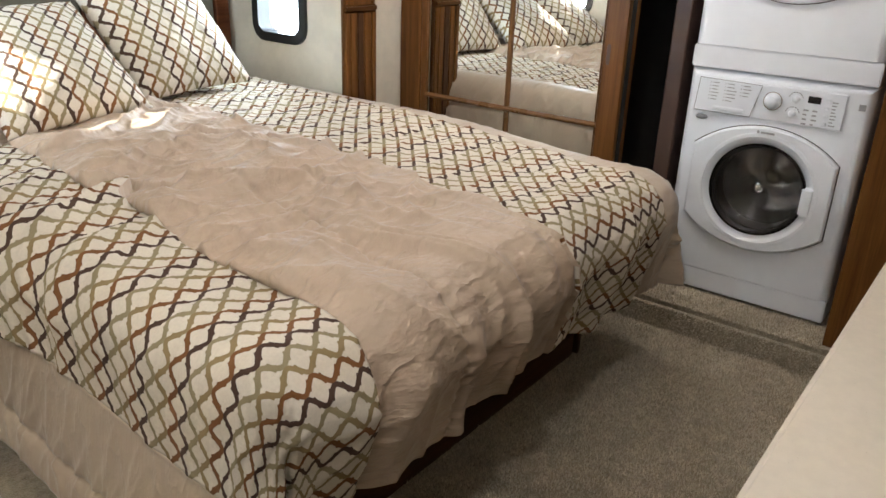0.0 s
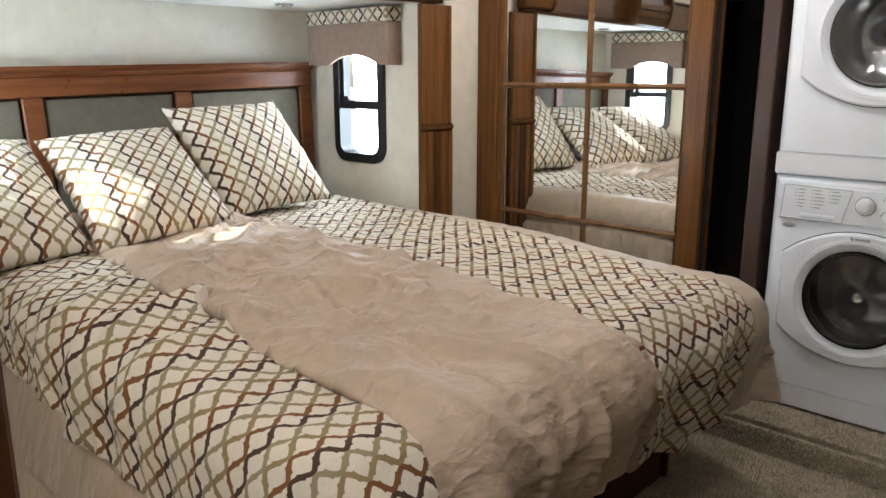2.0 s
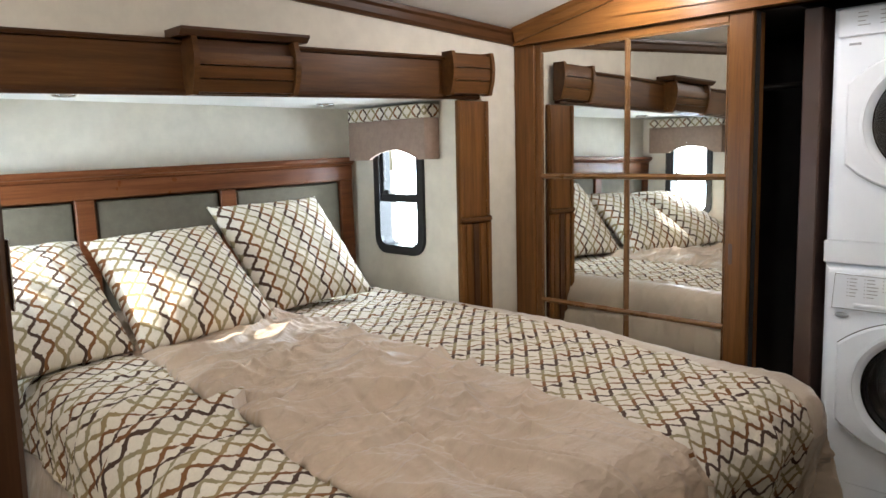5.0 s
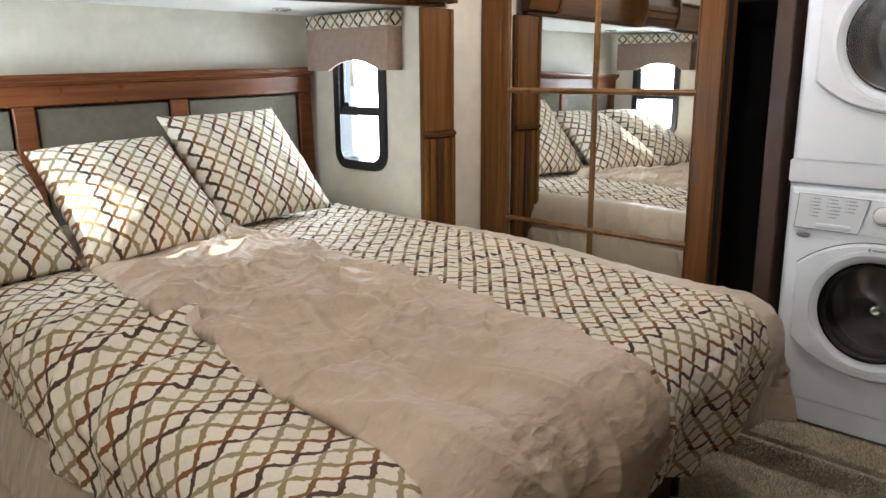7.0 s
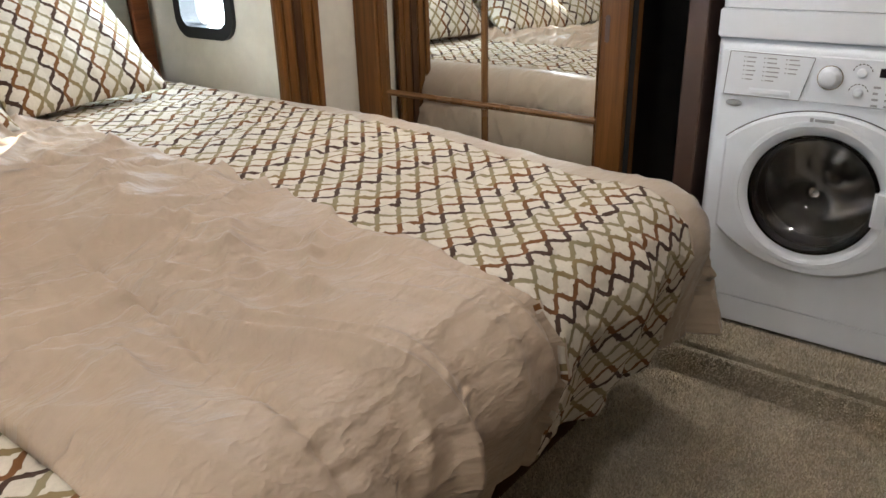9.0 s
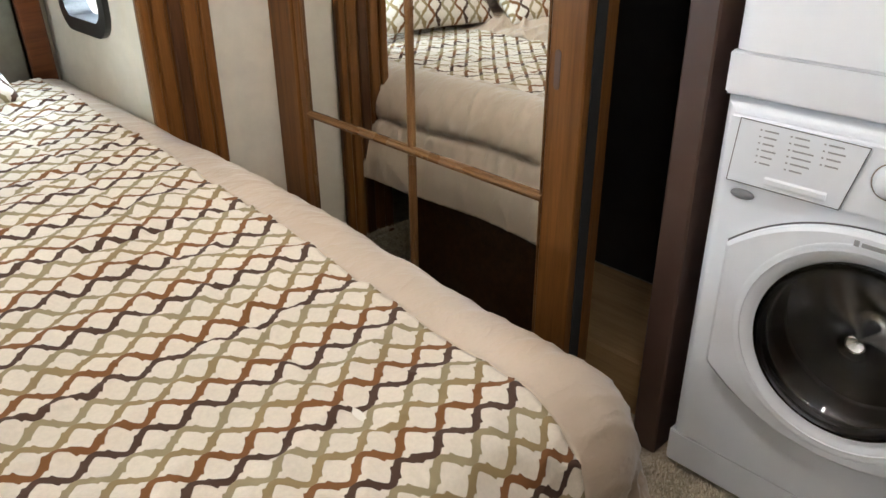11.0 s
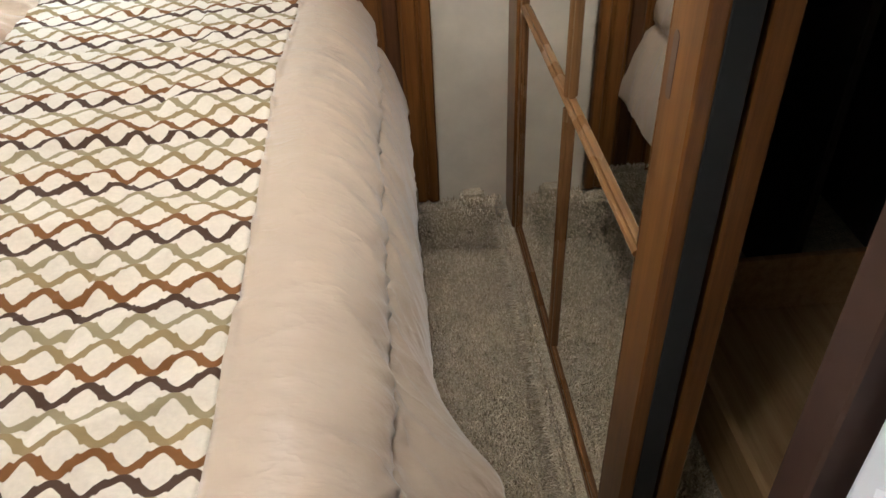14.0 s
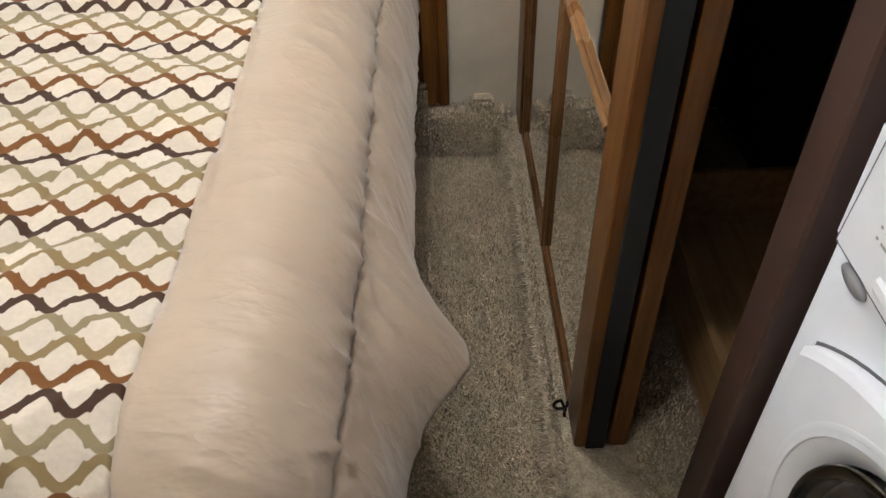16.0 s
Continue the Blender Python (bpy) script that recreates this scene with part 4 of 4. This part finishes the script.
def groove(name, th, pts, w=0.0022, x=None, mat=None):
    """A thin dark seam along a polyline on the front."""
    x = FX - 0.0006 if x is None else x
    bm = bmesh.new()
    for (ya, za), (yb, zb) in zip(pts, pts[1:]):
        d = Vector((yb - ya, zb - za)).normalized() * w / 2
        vs = [bm.verts.new((x, y, z)) for y, z in ((ya - d.y, za + d.x), (yb - d.y, zb + d.x), (yb + d.y, zb - d.x), (ya + d.y, za - d.x))]
        bm.faces.new(vs)
    return part(name, bm, mat or M_SEAM, th)


def washer():
    z0, z1 = LEDGE + 0.012, 0.942
    th = thing("washing_machine", (FX + 0.27, CY, LEDGE), "white front-loading washing machine with a dark round glass door", "washing machine")
    soften(part("cabinet", shell(z0 + 0.085, z1, 0.548), M_WHITE, th))
    part("plinth", boxes((FX + 0.0005, FX + 0.53, WY0, WY1, z0, z0 + 0.0835), bevel=0.004, seg=2), M_WHITE2, th, "white toe panel")
    for y in (WY0 + 0.05, WY1 - 0.05):
        for x in (FX + 0.06, FX + 0.48):
            part("foot", lathe([(0.02, 0), (0.02, 0.014)], (x, y, LEDGE - 0.001), "z", 16), M_RUBBER, th)
    # raised control panel with the detergent drawer
    pz0, pz1 = 0.792, 0.917
    pan = part("control_panel", boxes((FX - 0.009, FX + 0.004, WY0 + 0.075, WY1 - 0.022, pz0, pz1), bevel=0.006, seg=3), M_WHITE2, th, "white control panel")
    drawer = sweep([(0.708, pz0 + 0.006), (0.700, pz1 - 0.006), (0.487, pz1 - 0.010), (0.513, pz0 + 0.006)], FX - 0.0135, FX - 0.006, "x")
    dr = part("detergent_drawer", drawer, M_WHITE2, pan, "white detergent drawer front")
    groove("seam", pan, [(0.708, pz0 + 0.005), (0.700, pz1 - 0.005), (0.486, pz1 - 0.009), (0.512, pz0 + 0.005), (0.708, pz0 + 0.005)], 0.0016, FX - 0.0138)
    part("drawer_grip", sweep([(FX - 0.014, 0.803), (FX - 0.016, 0.808), (FX - 0.016, 0.816), (FX - 0.012, 0.822)], 0.535, 0.640, "y"), M_WHITE, pan, "moulded grip of the drawer")
    rnd = random.Random(4)
    bm = bmesh.new()
    for c, ya in enumerate((0.655, 0.603, 0.548)):
        for r in range(6 if c < 2 else 4):
            za = 0.900 - r * 0.0115
            ln = rnd.uniform(0.018, 0.036) if r else 0.024
            for ya2, l2 in ((ya + 0.008, 0.0035), (ya, ln)):
                vs = [bm.verts.new((FX - 0.0142, y, z)) for y, z in ((ya2, za), (ya2 - l2, za), (ya2 - l2, za - 0.0028), (ya2, za - 0.0028))]
                bm.faces.new(vs)
    part("programme_list", bm, M_GREY, pan, "fine grey programme list")
    ky, kz = 0.446, 0.862
    part("knob", lathe([(0.028, 0.006), (0.028, -0.004), (0.026, -0.010), (0.021, -0.012), (0.020, -0.024), (0.017, -0.027), (0.001, -0.027)], (FX - 0.009, ky, kz), "x", 40), M_WHITE2, th, "round programme knob", smooth=True)
    part("knob_ring", lathe([(0.0285, -0.001), (0.031, -0.001), (0.031, -0.003), (0.0285, -0.003)], (FX - 0.009, ky, kz), "x", 40, True), M_CHROME, th)
    for cy, cz in ((0.375, 0.885), (0.378, 0.836)):
        part("dial_button", lathe([(0.012, 0.004), (0.012, -0.004), (0.009, -0.006), (0.001, -0.006)], (FX - 0.009, cy, cz - 0.006), "x", 24), M_WHITE, th, "small round button", smooth=True)
        bm = bmesh.new()
        for i in range(7):
            a = radians(20 + i * 23)
            y, z = cy + 0.022 * math.cos(a), cz - 0.006 + 0.022 * math.sin(a)
            c, s = math.cos(a + math.pi / 2), math.sin(a + math.pi / 2)
            vs = [bm.verts.new((FX - 0.0096, y + c * l - s * w, z + s * l + c * w)) for l, w in ((-0.0028, -0.0012), (0.0028, -0.0012), (0.0028, 0.0012), (-0.0028, 0.0012))]
            bm.faces.new(vs)
        part("dial_marks", bm, M_SEAM, th)
    part("display", boxes((FX - 0.0105, FX - 0.008, 0.297, 0.337, 0.872, 0.894), bevel=0.001), M_LCD, th, "small black display")
    for i in range(4):
        z = 0.888 - i * 0.026
        part("button", boxes((FX - 0.0125, FX - 0.008, 0.268, 0.282, z - 0.006, z + 0.006), bevel=0.002), M_WHITE, th)
    text_rows(th, 0.225, 0.262, 0.806, 0.892, 8, 1)
    text_rows(th, 0.289, 0.345, 0.80, 0.86, 4, 2)
    part("energy_label", boxes((FX - 0.002, FX - 0.0002, 0.165, 0.185, 0.868, 0.888), bevel=0), M_GREY, th, "small grey square label")
    badge = part("badge", lathe([(0.001, -0.0022), (0.0215, -0.0022), (0.0225, 0.001)], (0, 0, 0), "x", 32), M_GREY, th, "grey oval maker's badge", smooth=True)
    for v in badge.data.vertices:
        v.co = Vector((FX - 0.001 + v.co.x, 0.680 + v.co.y, 0.772 + v.co.z * 0.42))
    # door
    cz = 0.548
    x_out = FX - 0.020
    door_panel(th, cz, 0.190, x_out)
    part("door_gap", ring_bm([(CY + y * 1.014, cz + z * 1.014) for y, z in clipped(0.268, 0.243, 0.224)], [(CY + y * 0.99, cz + z * 0.99) for y, z in clipped(0.268, 0.243, 0.224)], FX - 0.0009, FX + 0.001), M_SEAM, th)
    part("door_ring", lathe([(0.206, 0.0), (0.202, -0.0012), (0.194, -0.0008), (0.182, 0.004), (0.165, 0.017), (0.163, 0.021), (0.202, 0.008)], (x_out, CY, cz), "x", 72, True), M_WHITE, th, "white raised door ring", smooth=True)
    part("bowl", lathe([(0.166, 0.008), (0.164, 0.003), (0.150, 0.012), (0.122, 0.032), (0.076, 0.052), (0.001, 0.060), (0.001, 0.066), (0.076, 0.058), (0.128, 0.036), (0.160, 0.014)], (x_out, CY, cz), "x", 64, True), M_BOWL, th, "dark bowl-shaped door glass", smooth=True)
    part("catch", boxes((x_out - 0.006, x_out + 0.02, CY - 0.192, CY - 0.150, cz - 0.060, cz + 0.045), bevel=0.008, seg=3), M_WHITE, th, "white door pull set in the ring")
    part("door_seal", lathe([(0.152, 0.03), (0.156, 0.06), (0.17, 0.085), (0.15, 0.11), (0.146, 0.09), (0.150, 0.06), (0.148, 0.03)], (x_out, CY, cz), "x", 48, True), M_RUBBER, th, "dark rubber door seal", smooth=True)
    part("drum", lathe([(0.168, 0.10), (0.215, 0.12), (0.218, 0.36), (0.10, 0.375), (0.001, 0.37), (0.001, 0.374), (0.10, 0.379), (0.222, 0.364), (0.220, 0.118), (0.170, 0.098)], (x_out, CY, cz), "x", 48, True), M_CHROME, th, "steel drum", smooth=True)
    for i in range(3):
        a = radians(200 + 120 * i)
        y, z = CY + 0.195 * math.cos(a), cz + 0.195 * math.sin(a)
        part("paddle", boxes((FX + 0.11, FX + 0.33, y - 0.022, y + 0.022, z - 0.022, z + 0.022), bevel=0.012, seg=3), M_CHROME, th)
    part("maker_mark", boxes((x_out - 0.0026, x_out - 0.0012, CY - 0.028, CY + 0.018, cz + 0.202, cz + 0.209), (x_out - 0.0026, x_out - 0.0012, CY + 0.022, CY + 0.030, cz + 0.201, cz + 0.211), bevel=0), M_GREY, th, "small grey maker's mark")
    return th


washer()


def dryer():
    z0, z1 = 0.944, 1.775
    th = thing("tumble_dryer", (FX + 0.27, CY, z0), "white tumble dryer stacked on the washing machine", "tumble dryer")
    part("plinth", boxes((FX + 0.0005, FX + 0.53, WY0, WY1, z0, z0 + 0.0755), bevel=0.004, seg=2), M_WHITE2, th, "white lower panel")
    soften(part("cabinet", shell(z0 + 0.077, z1, 1.40), M_WHITE, th))
    pan = part("control_panel", boxes((FX - 0.007, FX + 0.004, WY0 + 0.02, WY1 - 0.02, 1.672, 1.764), bevel=0.006, seg=3), M_WHITE2, th, "white control panel")
    rnd = random.Random(9)
    bm = bmesh.new()
    for c, ya in enumerate((0.665, 0.60, 0.53)):
        for r in range(4):
            za = 1.748 - r * 0.013
            ln = rnd.uniform(0.02, 0.04)
            vs = [bm.verts.new((FX - 0.0078, y, z)) for y, z in ((ya, za), (ya - ln, za), (ya - ln, za - 0.003), (ya, za - 0.003))]
            bm.faces.new(vs)
    tagged(part("programme_list", bm, M_GREY, pan), "fine grey programme list", kind="stuff")
    part("knob", lathe([(0.028, 0.006), (0.028, -0.004), (0.026, -0.010), (0.021, -0.012), (0.020, -0.024), (0.001, -0.027)], (FX - 0.007, 0.36, 1.718), "x", 40), M_WHITE2, th, "round programme knob", smooth=True)
    part("badge", boxes((FX - 0.002, FX + 0.001, 0.655, 0.690, 1.648, 1.655), bevel=0), M_GREY, th, "grey maker's badge")
    cz = 1.40
    x_out = FX - 0.020
    door_panel(th, cz, 0.190, x_out)
    part("door_gap", ring_bm([(CY + y * 1.014, cz + z * 1.014) for y, z in clipped(0.268, 0.243, 0.224)], [(CY + y * 0.99, cz + z * 0.99) for y, z in clipped(0.268, 0.243, 0.224)], FX - 0.0009, FX + 0.001), M_SEAM, th)
    part("door_ring", lathe([(0.206, 0.0), (0.202, -0.0012), (0.194, -0.0008), (0.182, 0.004), (0.165, 0.017), (0.163, 0.021), (0.202, 0.008)], (x_out, CY, cz), "x", 72, True), M_WHITE, th, "white raised door ring", smooth=True)
    part("bowl", lathe([(0.166, 0.008), (0.164, 0.003), (0.150, 0.012), (0.122, 0.032), (0.076, 0.052), (0.001, 0.060), (0.001, 0.066), (0.076, 0.058), (0.128, 0.036), (0.160, 0.014)], (x_out, CY, cz), "x", 64, True), M_BOWL, th, "dark bowl-shaped door glass", smooth=True)
    part("drum", lathe([(0.168, 0.06), (0.215, 0.09), (0.218, 0.36), (0.10, 0.375), (0.001, 0.37), (0.001, 0.374), (0.10, 0.379), (0.222, 0.364), (0.220, 0.088), (0.170, 0.058)], (x_out, CY, cz), "x", 48, True), M_CHROME, th, "steel drum", smooth=True)
    return th


dryer()


# ---- dresser by the entry ----
def dresser():
    th = thing("dresser", (0.75, -0.45, 0), "maple dresser base standing along the wall", "dresser")
    x0, x1, y0, y1, z1 = 0.16, 1.50, -0.79, -0.185, 0.823
    part("carcass", boxes((x0, x1, y0, y1, 0.0, z1), bevel=0.003), M_WOOD_X, th)
    solo("countertop", boxes((x0 - 0.03, x1 + 0.02, y0, -0.118, z1 + 0.001, z1 + 0.036), bevel=0.008, seg=3), M_COUNTER, "cream solid-surface top on the dresser", "countertop")


dresser()


# ---- ceiling lights: all out of view, the last two added for brightness ----
def ceiling_light(x, y, watts):
    z = ceiling_z(x, y) - 0.012
    th = thing("ceiling_light", (x, y, z), "unseen round flush ceiling light, switched on", "ceiling light", "ceiling lights")
    part("rim", lathe([(0.070, 0.002), (0.085, 0.002), (0.085, -0.012), (0.078, -0.020), (0.070, -0.020)], (x, y, z), "z", 40, True), M_CHROME, th, smooth=True)
    part("diffuser", lathe([(0.001, -0.012), (0.069, -0.010), (0.069, 0.0), (0.001, 0.0)], (x, y, z), "z", 32), glow("lit_diffuser", (1.0, 0.86, 0.66), 4.0), th, "glowing frosted diffuser")
    la = new("ceiling_lamp", bpy.data.lights.new("ceiling_lamp", "POINT"))
    la.data.shadow_soft_size, la.data.energy, la.data.color = 0.05, watts * 1.7, LAMP_COLOUR
    la.location = (x, y, z - 0.075)


ceiling_light(2.02, 1.25, LAMP_WATTS * 1.15)
ceiling_light(0.02, 0.12, LAMP_WATTS * 1.15)
# added fixture with no known counterpart, brightens the bed's left side
ceiling_light(-0.70, 0.80, LAMP_WATTS * 1.6)
# added weak fixture, sends some light into the open closet and its bin
ceiling_light(1.85, 0.45, LAMP_WATTS * 0.42)


# ---- carpet pile, where the floor lies open ----
def pile(name, areas, pitch=0.0052):
    rnd = np.random.default_rng(11)
    pts = []
    out = []
    for (x0, x1, y0, y1, z0, z1), way in areas:
        lo, hi = np.array([x0, y0, z0]), np.array([x1, y1, z1])
        a, b = [i for i in range(3) if hi[i] > lo[i]]
        ga, gb = np.meshgrid(np.arange(lo[a], hi[a], pitch), np.arange(lo[b], hi[b], pitch))
        p = np.tile(lo, (ga.size, 1))
        p[:, a], p[:, b] = ga.ravel(), gb.ravel()
        p[:, [a, b]] += rnd.uniform(-0.5, 0.5, (len(p), 2)) * pitch
        pts.append(p)
        out.append(np.tile(way, (len(p), 1)))
    c, way = np.concatenate(pts), np.concatenate(out).astype(float)
    k = len(c)
    lay = np.array([0.003 * noise.noise(Vector((x * 9, y * 9, z * 9 + 3.0))) for x, y, z in c])
    turn = rnd.uniform(0, 2 * np.pi, k)
    rad, high = rnd.uniform(0.0022, 0.0034, k), rnd.uniform(0.005, 0.0095, k) + lay
    side = np.where(np.abs(way[:, 2:]) > 0.5, [[1.0, 0, 0]], [[0, 0, 1.0]])
    third = np.cross(way, side)
    verts = np.empty((k, 4, 3))
    for i in range(3):
        t = turn + i * 2 * np.pi / 3
        verts[:, i] = c + side * (rad * np.cos(t))[:, None] + third * (rad * np.sin(t))[:, None] - way * 0.001
    verts[:, 3] = c + way * high[:, None] + rnd.normal(0, 0.003, (k, 3))
    base = np.arange(k)[:, None] * 4
    faces = np.concatenate([base + [0, 1, 3], base + [1, 2, 3], base + [2, 0, 3]])
    me = bpy.data.meshes.new(name)
    me.from_pydata(verts.reshape(-1, 3).tolist(), [], faces.tolist())
    me.materials.append(M_TUFT)
    tagged(new(name, me), "beige-grey cut carpet pile on the floor", "carpet", kind="stuff")


UP, SOUTH, WEST = (0, 0, 1), (0, -1, 0), (-1, 0, 0)
pile("carpet_pile", [
    ((0.95, 2.25, -0.16, 0.80, 0.0, 0.0), UP), ((1.885, 2.248, 0.80, 1.94, 0.0, 0.0), UP), ((2.268, 2.44, 0.11, 0.76, LEDGE, LEDGE), UP),
    ((2.262, 2.289, 0.74, 1.94, LEDGE - 0.003, LEDGE - 0.003), UP), ((2.395, 2.525, 0.84, 1.2, LEDGE, LEDGE), UP), ((2.252, 2.252, 0.0, 1.94, 0.0, LEDGE - 0.015), WEST),
    ((2.05, 2.27, WALL_Y - 0.055, WALL_Y - 0.055, 0.005, 0.134), SOUTH), ((2.16, 2.225, WALL_Y - 0.05, WALL_Y - 0.05, 0.135, 0.170), SOUTH),
    ((1.90, 2.045, WALL_Y - 0.045, WALL_Y - 0.045, 0.0, 0.205), SOUTH), ((1.93, 2.045, WALL_Y - 0.04, WALL_Y - 0.005, 0.213, 0.213), UP), ((2.055, 2.27, WALL_Y - 0.053, WALL_Y - 0.004, 0.139, 0.139), UP)])
